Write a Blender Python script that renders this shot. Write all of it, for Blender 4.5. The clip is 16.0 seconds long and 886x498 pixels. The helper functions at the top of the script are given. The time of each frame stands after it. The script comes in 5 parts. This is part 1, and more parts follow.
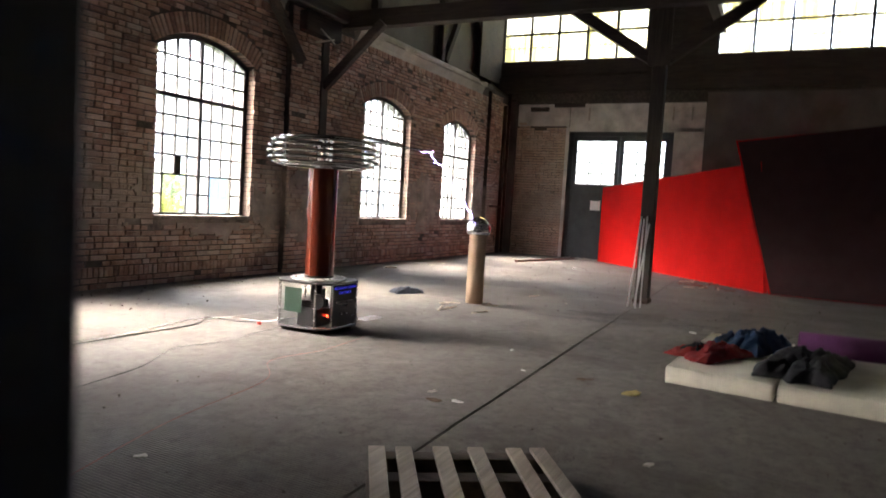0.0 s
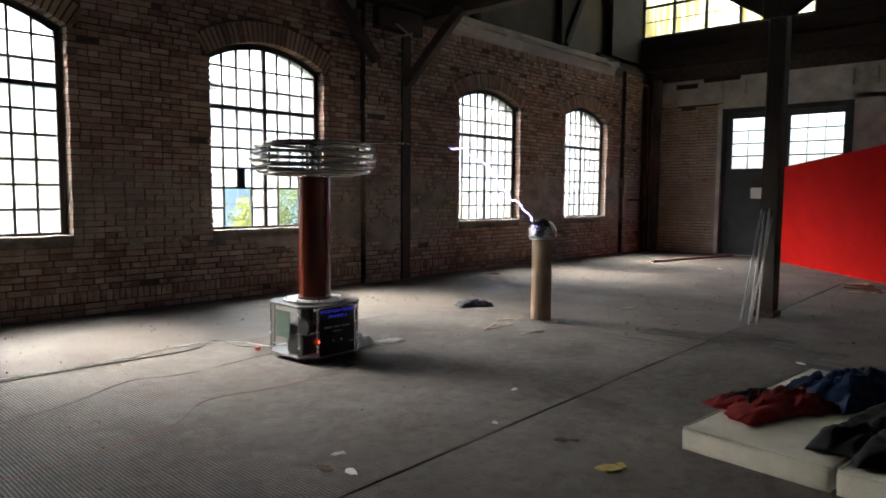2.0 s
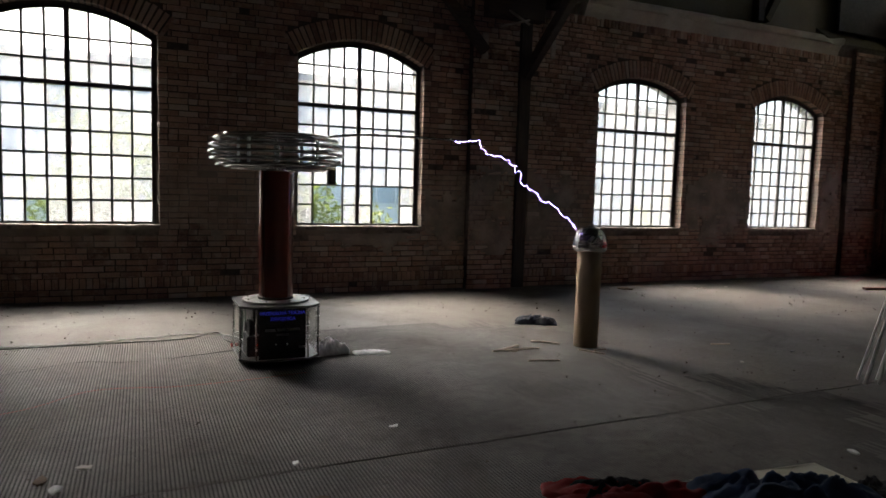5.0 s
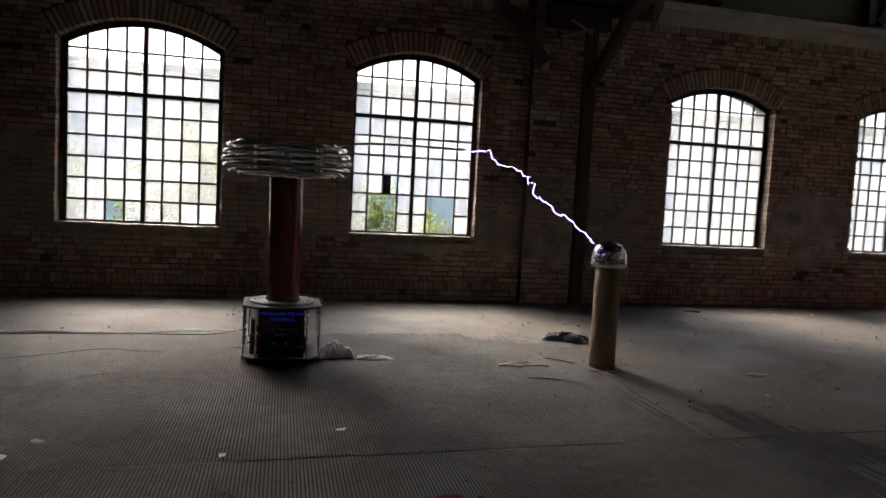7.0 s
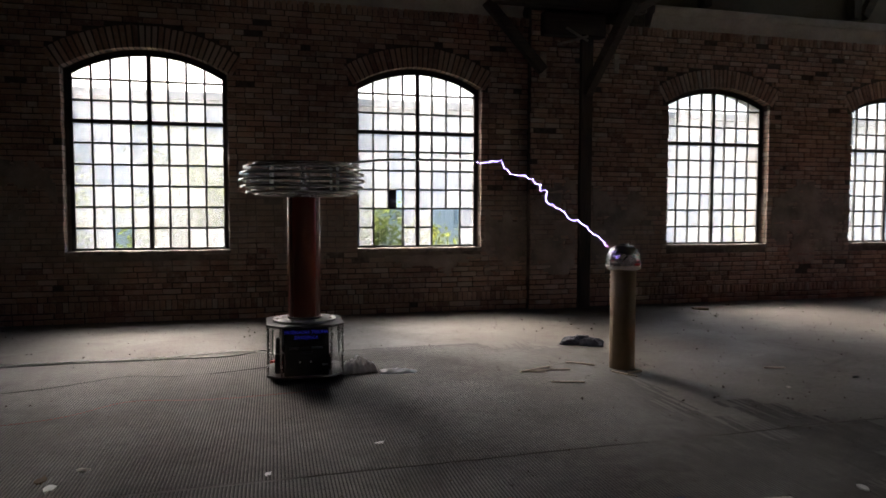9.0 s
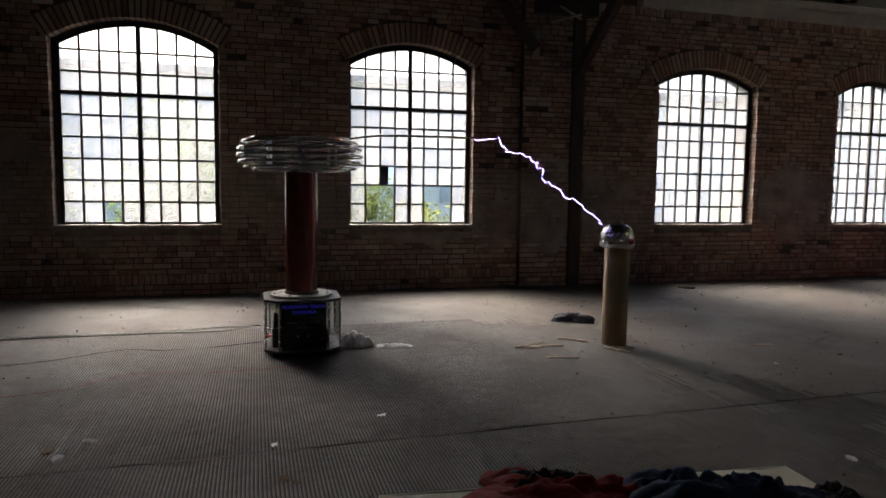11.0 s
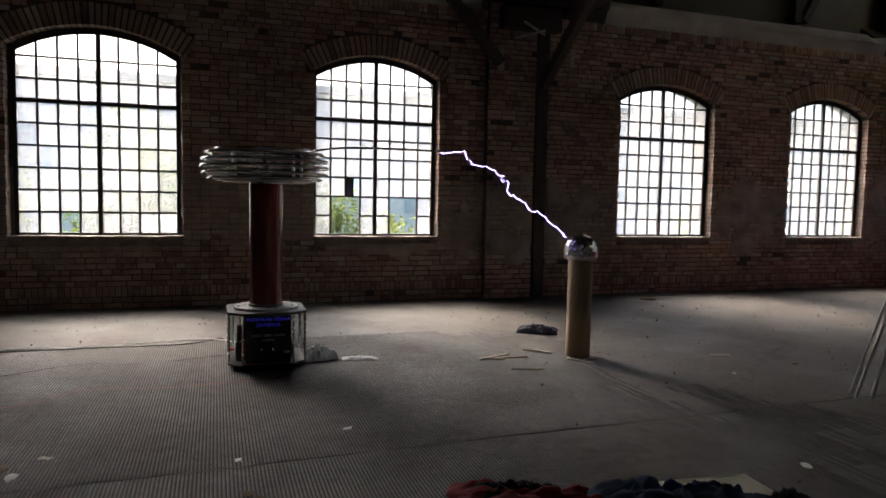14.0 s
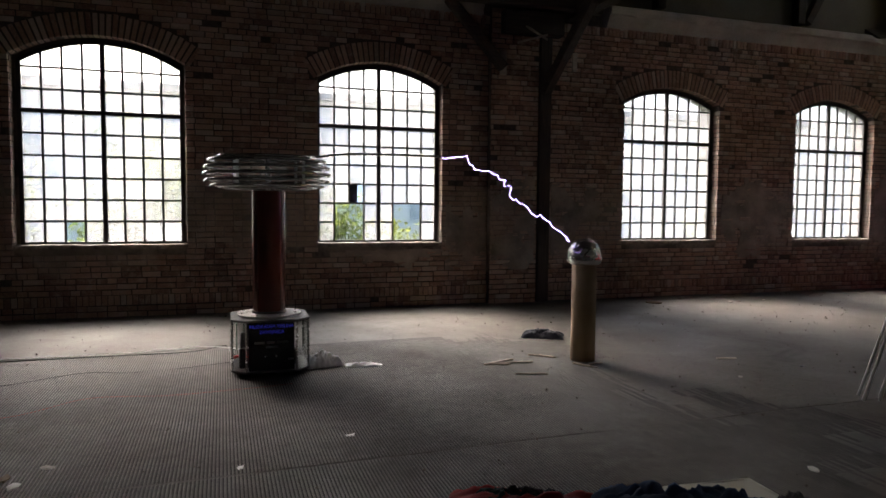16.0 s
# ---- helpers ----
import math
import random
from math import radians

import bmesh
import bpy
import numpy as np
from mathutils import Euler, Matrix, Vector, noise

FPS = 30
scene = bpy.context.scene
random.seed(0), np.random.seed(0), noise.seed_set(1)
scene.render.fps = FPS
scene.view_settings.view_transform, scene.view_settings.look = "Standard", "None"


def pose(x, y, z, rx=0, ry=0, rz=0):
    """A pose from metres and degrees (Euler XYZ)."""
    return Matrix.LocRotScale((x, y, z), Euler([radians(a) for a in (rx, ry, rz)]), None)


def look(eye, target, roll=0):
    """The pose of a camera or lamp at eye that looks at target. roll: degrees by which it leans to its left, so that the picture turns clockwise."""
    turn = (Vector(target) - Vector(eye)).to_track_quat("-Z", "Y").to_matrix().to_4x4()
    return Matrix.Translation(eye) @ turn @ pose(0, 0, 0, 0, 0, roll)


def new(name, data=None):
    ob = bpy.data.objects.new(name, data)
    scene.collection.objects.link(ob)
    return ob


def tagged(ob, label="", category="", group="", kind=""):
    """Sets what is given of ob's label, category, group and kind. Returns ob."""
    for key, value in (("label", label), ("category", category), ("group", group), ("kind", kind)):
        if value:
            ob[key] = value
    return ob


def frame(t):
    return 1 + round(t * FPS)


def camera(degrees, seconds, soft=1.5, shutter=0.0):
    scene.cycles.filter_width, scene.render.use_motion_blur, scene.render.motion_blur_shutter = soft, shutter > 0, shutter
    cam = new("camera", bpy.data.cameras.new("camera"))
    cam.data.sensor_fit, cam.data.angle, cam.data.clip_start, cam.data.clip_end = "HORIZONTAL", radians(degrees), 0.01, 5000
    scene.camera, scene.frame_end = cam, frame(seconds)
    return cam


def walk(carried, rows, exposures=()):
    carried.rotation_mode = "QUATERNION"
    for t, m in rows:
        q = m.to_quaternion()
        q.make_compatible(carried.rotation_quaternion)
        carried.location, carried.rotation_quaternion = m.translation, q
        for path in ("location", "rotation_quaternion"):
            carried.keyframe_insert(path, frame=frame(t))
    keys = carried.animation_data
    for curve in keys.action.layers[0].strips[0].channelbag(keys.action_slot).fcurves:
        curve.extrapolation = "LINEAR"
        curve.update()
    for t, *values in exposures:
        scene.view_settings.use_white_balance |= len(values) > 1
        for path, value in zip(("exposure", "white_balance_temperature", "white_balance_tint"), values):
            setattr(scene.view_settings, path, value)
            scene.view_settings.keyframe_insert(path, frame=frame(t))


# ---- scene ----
cam = camera(66.3, 16.0, 1.6, 0.4)
PATH = [
    (0, (-6.786, -8.077, 1.398), (-5.003, -7.181, 1.266), 3.40),
    (0.5, (-6.328, -8.299, 1.435), (-4.582, -7.344, 1.236), -3.13),
    (1, (-5.727, -8.559, 1.505), (-4.086, -7.431, 1.322), -1.13),
    (1.5, (-5.153, -8.696, 1.497), (-3.637, -7.405, 1.309), 0.58),
    (2, (-4.806, -8.945, 1.551), (-3.348, -7.586, 1.387), 0.49),
    (2.5, (-4.299, -9.140, 1.534), (-2.985, -7.642, 1.361), 2.69),
    (3, (-3.740, -9.180, 1.523), (-2.498, -7.619, 1.376), 1.71),
    (3.5, (-3.185, -9.376, 1.555), (-2.044, -7.737, 1.435), 2.19),
    (4, (-2.841, -9.585, 1.537), (-1.817, -7.873, 1.401), 2.75),
    (6.3, (-1.184, -10.061, 1.574), (-0.598, -8.154, 1.440), 1.48),
    (6.5, (-1.113, -10.091, 1.549), (-0.560, -8.173, 1.426), 2.10),
    (7, (-0.991, -10.210, 1.568), (-0.525, -8.270, 1.422), 3.03),
    (7.5, (-0.951, -10.205, 1.558), (-0.500, -8.260, 1.434), 2.12),
    (8, (-1.000, -10.259, 1.571), (-0.577, -8.307, 1.469), 1.93),
    (8.5, (-1.127, -10.250, 1.564), (-0.696, -8.299, 1.475), 1.20),
    (9, (-1.238, -10.235, 1.566), (-0.752, -8.298, 1.454), 0.12),
    (9.5, (-1.312, -10.252, 1.562), (-0.781, -8.328, 1.430), 0.35),
    (10, (-1.346, -10.251, 1.552), (-0.812, -8.331, 1.388), 0.35),
    (12.5, (-1.425, -10.238, 1.560), (-0.885, -8.320, 1.384), 1.51),
    (13, (-1.433, -10.241, 1.575), (-0.882, -8.326, 1.408), 1.42),
    (13.5, (-1.430, -10.252, 1.574), (-0.830, -8.350, 1.423), 1.43),
    (14, (-1.405, -10.261, 1.563), (-0.769, -8.370, 1.422), 1.11),
    (14.5, (-1.392, -10.261, 1.563), (-0.749, -8.372, 1.423), 0.52),
    (15, (-1.372, -10.269, 1.553), (-0.726, -8.381, 1.420), 0.38),
    (15.5, (-1.361, -10.269, 1.560), (-0.736, -8.374, 1.429), 0.40),
    (16, (-1.368, -10.259, 1.557), (-0.750, -8.361, 1.433), 0.50),
]
EXPO = [(0.0, 6.35, 6650, 15), (1.0, 5.9, 6550, 13), (2.0, 5.4, 6350, 11), (3.0, 5.45, 6350, 9), (4.0, 4.85, 6450, 10), (6.5, 4.42, 6600, 14), (10.0, 4.4, 6600, 15), (16.0, 4.57, 6600, 15)]
walk(cam, [(t, look(eye, target, roll)) for t, eye, target, roll in PATH], EXPO)

# ---- world and sun: a bright overcast day ----
world = bpy.data.worlds.new("overcast_sky")
scene.world = world
world.use_nodes = True
wn = world.node_tree.nodes
sky = wn.new("ShaderNodeTexSky")
sky.sky_type, sky.sun_disc = "NISHITA", False
sky.sun_elevation, sky.sun_rotation = radians(45), radians(-16)
sky.air_density, sky.dust_density, sky.ozone_density = 1.0, 6.0, 1.0
wn["Background"].inputs["Strength"].default_value = 0.15
world.node_tree.links.new(sky.outputs[0], wn["Background"].inputs["Color"])
sun = new("sun", bpy.data.lights.new("sun", "SUN"))
sun.data.energy, sun.data.angle, sun.data.color = 0.5, radians(60), (1.0, 0.97, 0.93)
sun.matrix_world = look((-8.5, 30, 31), (0, 0, 0))


# ---- materials ----
class Mat:
    """A node material with small helpers for colour variation and relief."""

    def __init__(self, name, rough=0.8, metal=0.0, spec=0.5):
        self.m = bpy.data.materials.new(name)
        self.m.use_nodes = True
        self.t = self.m.node_tree
        self.n = self.t.nodes
        self.b = self.n["Principled BSDF"]
        self.b.inputs["Roughness"].default_value = rough
        self.b.inputs["Metallic"].default_value = metal
        self.b.inputs["Specular IOR Level"].default_value = spec
        self.co = self.n.new("ShaderNodeNewGeometry").outputs["Position"]

    def link(self, a, b):
        self.t.links.new(a, b)

    def noise(self, scale, detail=4.0, rough=0.55, stretch=None, distort=0.0):
        n = self.n.new("ShaderNodeTexNoise")
        n.inputs["Scale"].default_value, n.inputs["Detail"].default_value = scale, detail
        n.inputs["Roughness"].default_value, n.inputs["Distortion"].default_value = rough, distort
        src = self.co
        if stretch:
            mp = self.n.new("ShaderNodeMapping")
            mp.inputs["Scale"].default_value = stretch
            self.link(self.co, mp.inputs["Vector"])
            src = mp.outputs[0]
        self.link(src, n.inputs["Vector"])
        return n.outputs["Fac"]

    def ramp(self, fac, *stops):
        r = self.n.new("ShaderNodeValToRGB")
        e = r.color_ramp.elements
        while len(e) < len(stops):
            e.new(0.5)
        for el, (p, c) in zip(e, stops):
            el.position, el.color = p, (*((c,) * 3 if isinstance(c, (int, float)) else c), 1)
        self.link(fac, r.inputs["Fac"])
        return r.outputs["Color"]

    def mix(self, fac, a, b, blend="MIX"):
        n = self.n.new("ShaderNodeMix")
        n.data_type, n.blend_type = "RGBA", blend
        for idx, v in ((0, fac), (6, a), (7, b)):
            if isinstance(v, (int, float)):
                n.inputs[idx].default_value = v
            elif isinstance(v, tuple):
                n.inputs[idx].default_value = (*v, 1)
            else:
                self.link(v, n.inputs[idx])
        return n.outputs[2]

    def math(self, op, a, b=0.0):
        n = self.n.new("ShaderNodeMath")
        n.operation = op
        for i, v in enumerate((a, b)):
            if isinstance(v, (int, float)):
                n.inputs[i].default_value = v
            else:
                self.link(v, n.inputs[i])
        return n.outputs[0]

    def axis(self, i):
        s = self.n.new("ShaderNodeSeparateXYZ")
        self.link(self.co, s.inputs[0])
        return s.outputs[i]

    def island(self):
        return self.n.new("ShaderNodeNewGeometry").outputs["Random Per Island"]

    def each(self):
        return self.n.new("ShaderNodeObjectInfo").outputs["Random"]

    def color(self, c):
        if isinstance(c, tuple):
            self.b.inputs["Base Color"].default_value = (*c, 1)
        else:
            self.link(c, self.b.inputs["Base Color"])
        return self

    def rough(self, r):
        self.link(r, self.b.inputs["Roughness"])
        return self

    def bump(self, h, dist=0.004, strength=0.6):
        n = self.n.new("ShaderNodeBump")
        n.inputs["Distance"].default_value, n.inputs["Strength"].default_value = dist, strength
        self.link(h, n.inputs["Height"])
        self.link(n.outputs[0], self.b.inputs["Normal"])
        return self


def plain(name, c, rough=0.6, metal=0.0, vary=0.25, scale=6.0, bump=0.0, fine=60.0):
    m = Mat(name, rough, metal)
    lo, hi = tuple(v * (1 - vary) for v in c), tuple(min(1, v * (1 + vary)) for v in c)
    col = m.ramp(m.noise(scale, 5), (0.3, lo), (0.7, hi))
    col = m.mix(0.25, col, m.ramp(m.noise(fine, 3), (0.35, tuple(v * 0.6 for v in c)), (0.65, c)))
    m.color(col)
    m.rough(m.math("ADD", m.math("MULTIPLY", m.noise(scale * 2.3, 3), 0.24), rough - 0.12))
    if bump:
        m.bump(m.noise(fine, 4), bump, 0.7)
    return m.m


def plaster_mask(m):
    """Where old lime plaster still clings to the brick: ragged patches, most of them at hand height."""
    z = m.axis(2)
    belt = m.ramp(m.math("DIVIDE", z, 5.0), (0.04, 0.30), (0.2, 0.62), (0.36, 0.6), (0.5, 0.12), (0.8, 0.10), (0.9, 0.2))
    n = m.mix(0.4, m.noise(0.75, 6, 0.62), m.noise(3.1, 6, 0.7))
    return m.ramp(m.math("SUBTRACT", m.math("ADD", n, belt), 0.5), (0.50, 0.0), (0.60, 1.0))


def brick_material(name, joined, brighten=0.0):
    m = Mat(name, 0.9)
    rnd = m.island() if joined else m.each()
    body = m.ramp(rnd, (0.0, (0.13, 0.07, 0.052)), (0.14, (0.27, 0.145, 0.106)), (0.45, (0.45, 0.27, 0.20)), (0.8, (0.56, 0.37, 0.28)), (0.92, (0.64, 0.54, 0.45)), (1.0, (0.24, 0.17, 0.135)))
    grain = m.mix(0.42, body, m.ramp(m.noise(45, 5, 0.7), (0.3, (0.10, 0.06, 0.046)), (0.62, (0.52, 0.34, 0.26))))
    soot = m.ramp(m.noise(0.45, 5, 0.6), (0.36, 0.6), (0.62, 1.0))
    col = m.mix(1.0, grain, soot, "MULTIPLY")
    lime = m.ramp(m.noise(7, 5, 0.75), (0.5, 0.0), (0.7, 0.65))
    col = m.mix(lime, col, (0.44, 0.37, 0.31))
    # paler wash: lime bloom, and missing light put into the colour
    if brighten:
        wash = m.ramp(m.noise(2.2, 6, 0.7), (0.32, 0.35 * brighten), (0.6, brighten))
        col = m.mix(wash, col, (0.50, 0.43, 0.34))
    plaster = m.ramp(m.noise(2.3, 6, 0.65), (0.3, (0.19, 0.148, 0.118)), (0.55, (0.31, 0.255, 0.21)), (0.75, (0.40, 0.35, 0.30)))
    col = m.mix(m.math("MULTIPLY", plaster_mask(m), 0.66), col, plaster)
    m.color(col)
    m.bump(m.mix(0.4, m.noise(30, 6, 0.75), m.noise(110, 3)), 0.016, 0.9)
    return m.m


def mortar_material():
    m = Mat("lime_mortar", 0.95)
    # mortar toned darker, with the shade of the recessed joints in its colour
    col = m.ramp(m.noise(14, 6, 0.7), (0.3, (0.045, 0.036, 0.029)), (0.6, (0.105, 0.085, 0.068)), (0.8, (0.22, 0.185, 0.15)))
    soot = m.ramp(m.noise(0.45, 5, 0.6), (0.36, 0.6), (0.62, 1.0))
    col = m.mix(1.0, col, soot, "MULTIPLY")
    plaster = m.ramp(m.noise(2.3, 6, 0.65), (0.3, (0.19, 0.148, 0.118)), (0.55, (0.31, 0.255, 0.21)), (0.75, (0.40, 0.35, 0.30)))
    col = m.mix(m.math("MULTIPLY", plaster_mask(m), 0.6), col, plaster)
    m.color(col)
    m.bump(m.noise(60, 5, 0.7), 0.008, 0.8)
    return m.m


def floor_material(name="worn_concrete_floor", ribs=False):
    """Dirty concrete; the tops of the old ribs are coloured a little paler."""
    m = Mat(name, 0.75)
    base = m.ramp(m.noise(0.55, 7, 0.62), (0.3, (0.058, 0.05, 0.042)), (0.55, (0.092, 0.081, 0.069)), (0.75, (0.142, 0.127, 0.11)))
    fine = m.ramp(m.noise(26, 6, 0.72), (0.3, (0.046, 0.042, 0.037)), (0.7, (0.19, 0.175, 0.157)))
    col = m.mix(0.42, base, fine)
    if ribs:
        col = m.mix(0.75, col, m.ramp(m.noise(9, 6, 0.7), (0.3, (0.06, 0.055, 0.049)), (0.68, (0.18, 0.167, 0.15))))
    stain = m.ramp(m.noise(0.9, 6, 0.7, None, 1.2), (0.54, 0.0), (0.68, 0.6))
    col = m.mix(stain, col, (0.045, 0.038, 0.032))
    dust = m.ramp(m.noise(0.45, 8, 0.68, (0.6, 1.6, 1)), (0.5, 0.0), (0.68, 0.3))
    col = m.mix(dust, col, (0.15, 0.14, 0.127))
    scuff = m.ramp(m.noise(3.5, 6, 0.78, (0.5, 1.3, 1), 0.8), (0.57, 0.0), (0.70, 0.42))
    col = m.mix(scuff, col, (0.20, 0.188, 0.17))
    speck = m.ramp(m.noise(75, 4, 0.7), (0.60, 0.0), (0.70, 0.8))
    col = m.mix(speck, col, (0.03, 0.026, 0.022))
    crumbs = m.ramp(m.noise(22, 5, 0.8), (0.66, 0.0), (0.70, 0.8))
    col = m.mix(crumbs, col, (0.025, 0.021, 0.018))
    blot = m.ramp(m.noise(4.5, 6, 0.75), (0.54, 0.0), (0.66, 0.6))
    col = m.mix(blot, col, (0.055, 0.046, 0.038))
    m.color(col)
    m.rough(m.ramp(m.noise(1.1, 5, 0.6), (0.35, 0.60), (0.65, 0.9)))
    m.bump(m.mix(0.5, m.noise(30, 6, 0.7), m.noise(5, 5, 0.6)), 0.006, 0.8)
    return m.m


def wood(name, c, rough=0.8, along="z", vary=0.5):
    m = Mat(name, rough)
    st = {"x": (0.6, 9, 9), "y": (9, 0.6, 9), "z": (9, 9, 0.6)}[along]
    col = m.ramp(m.noise(3, 7, 0.65, st, 0.6), (0.25, tuple(v * (1 - vary) for v in c)), (0.7, tuple(v * (1 + vary) for v in c)))
    col = m.mix(m.ramp(m.noise(2, 5), (0.5, 0.0), (0.75, 0.5)), col, tuple(v * 0.5 for v in c))
    m.color(col)
    m.bump(m.noise(6, 6, 0.7, st), 0.004, 0.7)
    return m.m


def grazing(m):
    """Gloss of a thin sheet: a few percent face on, strong at a slant."""
    lw = m.n.new("ShaderNodeLayerWeight")
    lw.inputs["Blend"].default_value = 0.5
    return m.math("ADD", 0.03, m.math("MULTIPLY", m.math("POWER", lw.outputs["Facing"], 5.0), 0.7))


def glass_material():
    """Old window glass under years of dust; every pane a little different."""
    m = Mat("dusty_window_glass")
    out = m.n["Material Output"]
    clear = m.n.new("ShaderNodeBsdfTransparent")
    clear.inputs["Color"].default_value = (0.54, 0.56, 0.57, 1)
    dust = m.n.new("ShaderNodeBsdfTranslucent")
    dust.inputs["Color"].default_value = (0.135, 0.144, 0.148, 1)
    gloss = m.n.new("ShaderNodeBsdfGlossy")
    gloss.inputs["Roughness"].default_value = 0.06
    sheen = grazing(m)
    a, b = m.n.new("ShaderNodeMixShader"), m.n.new("ShaderNodeMixShader")
    streaks = m.mix(0.45, m.noise(26, 6, 0.7, (1.0, 1.0, 0.16)), m.noise(34, 5, 0.75))
    grime = m.math("ADD", m.math("ADD", 0.06, m.math("MULTIPLY", m.math("POWER", m.each(), 2.0), 0.34)), m.math("MULTIPLY", m.ramp(streaks, (0.38, 0.0), (0.64, 1.0)), 0.32))
    m.link(grime, a.inputs[0])
    m.link(clear.outputs[0], a.inputs[1])
    m.link(dust.outputs[0], a.inputs[2])
    m.link(sheen, b.inputs[0])
    m.link(a.outputs[0], b.inputs[1])
    m.link(gloss.outputs[0], b.inputs[2])
    m.link(b.outputs[0], out.inputs["Surface"])
    return m.m


def stained_glass_material():
    """Clerestory glass with yellow runs of old paint and dirt."""
    m = Mat("yellowed_glass")
    out = m.n["Material Output"]
    clear = m.n.new("ShaderNodeBsdfTransparent")
    dust = m.n.new("ShaderNodeBsdfTranslucent")
    runs = m.noise(5, 5, 0.6, (1.0, 1.6, 0.12))
    m.link(m.ramp(runs, (0.42, (0.32, 0.265, 0.12)), (0.6, (0.52, 0.49, 0.38))), dust.inputs["Color"])
    m.link(m.ramp(runs, (0.42, (0.52, 0.46, 0.28)), (0.6, (0.74, 0.72, 0.62))), clear.inputs["Color"])
    a = m.n.new("ShaderNodeMixShader")
    m.link(m.math("ADD", 0.35, m.math("MULTIPLY", m.each(), 0.5)), a.inputs[0])
    m.link(clear.outputs[0], a.inputs[1])
    m.link(dust.outputs[0], a.inputs[2])
    m.link(a.outputs[0], out.inputs["Surface"])
    return m.m


def acrylic_material(name="clear_acrylic", tint=(0.95, 0.96, 0.96)):
    m = Mat(name)
    out = m.n["Material Output"]
    clear = m.n.new("ShaderNodeBsdfTransparent")
    clear.inputs["Color"].default_value = (*tint, 1)
    gloss = m.n.new("ShaderNodeBsdfGlossy")
    gloss.inputs["Roughness"].default_value = 0.05
    sheen = grazing(m)
    b = m.n.new("ShaderNodeMixShader")
    m.link(sheen, b.inputs[0])
    m.link(clear.outputs[0], b.inputs[1])
    m.link(gloss.outputs[0], b.inputs[2])
    m.link(b.outputs[0], out.inputs["Surface"])
    return m.m


def glow(name, c, strength):
    m = Mat(name)
    m.b.inputs["Base Color"].default_value = (*c, 1)
    m.b.inputs["Emission Color"].default_value = (*c, 1)
    m.b.inputs["Emission Strength"].default_value = strength
    return m.m


BRICK = brick_material("old_brick", True)
BRICK_ONE = brick_material("old_brick_single", False)
BRICK_BRIGHT = brick_material("brightened_brick", True, 0.6)
MORTAR = mortar_material()
FLOOR = floor_material()
RIBTOP = floor_material("paler_floor_ribs", True)
# darker colour for the strips between the ribs
GROOVE = plain("dark_tile_groove", (0.030, 0.027, 0.023), 0.9, 0.0, 0.5, 3.0, 0.002, 60)
TIMBER_X = wood("dark_timber_lengthwise", (0.045, 0.033, 0.025), 0.85, "x")
TIMBER_Y = wood("dark_timber_across", (0.045, 0.033, 0.025), 0.85, "y")
TIMBER_Z = wood("dark_timber_upright", (0.045, 0.033, 0.025), 0.85, "z")
BOARDS = wood("roof_boards", (0.05, 0.04, 0.032), 0.9, "y")
PALLET = wood("weathered_pallet_wood", (0.34, 0.29, 0.24), 0.85, "x", 0.35)
STICK = wood("split_wood", (0.46, 0.38, 0.30), 0.85, "x", 0.3)
STEEL = plain("black_window_steel", (0.022, 0.02, 0.019), 0.6, 0.2, 0.5, 9, 0.002)
GATE = plain("dark_green_gate_paint", (0.03, 0.033, 0.035), 0.6, 0.0, 0.35, 4, 0.002)
IRON = plain("rusty_iron", (0.09, 0.055, 0.04), 0.8, 0.4, 0.5, 12, 0.003)
GLASS = glass_material()
YELLOWED = stained_glass_material()
ACRYLIC = acrylic_material()
GAPTINT = acrylic_material("gap_tint_sheet", (0.61, 0.63, 0.60))
DARKGAP = acrylic_material("dark_gap_sheet", (0.05, 0.043, 0.037))
WHITEWASH = plain("flaking_whitewash", (0.55, 0.53, 0.49), 0.9, 0.0, 0.4, 2.2, 0.006, 25)
COVE = plain("grey_cove_plaster", (0.38, 0.35, 0.31), 0.9, 0.0, 0.35, 1.6, 0.005, 30)
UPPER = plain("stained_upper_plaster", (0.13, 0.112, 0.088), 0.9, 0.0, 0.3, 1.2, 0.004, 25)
PLASTER = plain("clinging_lime_plaster", (0.27, 0.222, 0.182), 0.92, 0.0, 0.55, 2.4, 0.006, 30)
BOUNCEWALL = plain("pale_bounce_wall", (0.74, 0.71, 0.66), 0.9, 0.0, 0.2, 1.2, 0.004, 25)
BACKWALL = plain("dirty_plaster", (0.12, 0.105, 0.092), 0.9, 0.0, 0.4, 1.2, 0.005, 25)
RED = plain("matt_red_paint", (0.50, 0.007, 0.005), 0.9, 0.0, 0.16, 1.4, 0.002, 80)
RED.node_tree.nodes["Principled BSDF"].inputs["Specular IOR Level"].default_value = 0.12
FOAM = plain("mattress_cloth", (0.68, 0.66, 0.56), 0.95, 0.0, 0.14, 5, 0.003, 140)
CARD = plain("brown_cardboard", (0.29, 0.205, 0.13), 0.85, 0.0, 0.15, 3, 0.0015, 90)
ALU = plain("brushed_aluminium", (0.62, 0.62, 0.61), 0.25, 1.0, 0.08, 10)
CHROME = plain("polished_ring_tube", (0.56, 0.56, 0.55), 0.13, 1.0, 0.06, 10)
STEELROD = plain("galvanised_tube", (0.75, 0.75, 0.73), 0.35, 0.5, 0.12, 12)
BLACK = plain("black_plastic", (0.012, 0.012, 0.014), 0.35, 0.0, 0.3, 8)
PANELBLACK = plain("gloss_black_panel", (0.008, 0.008, 0.010), 0.18, 0.0, 0.2, 8)
RUBBER = plain("black_rubber", (0.015, 0.015, 0.015), 0.7)
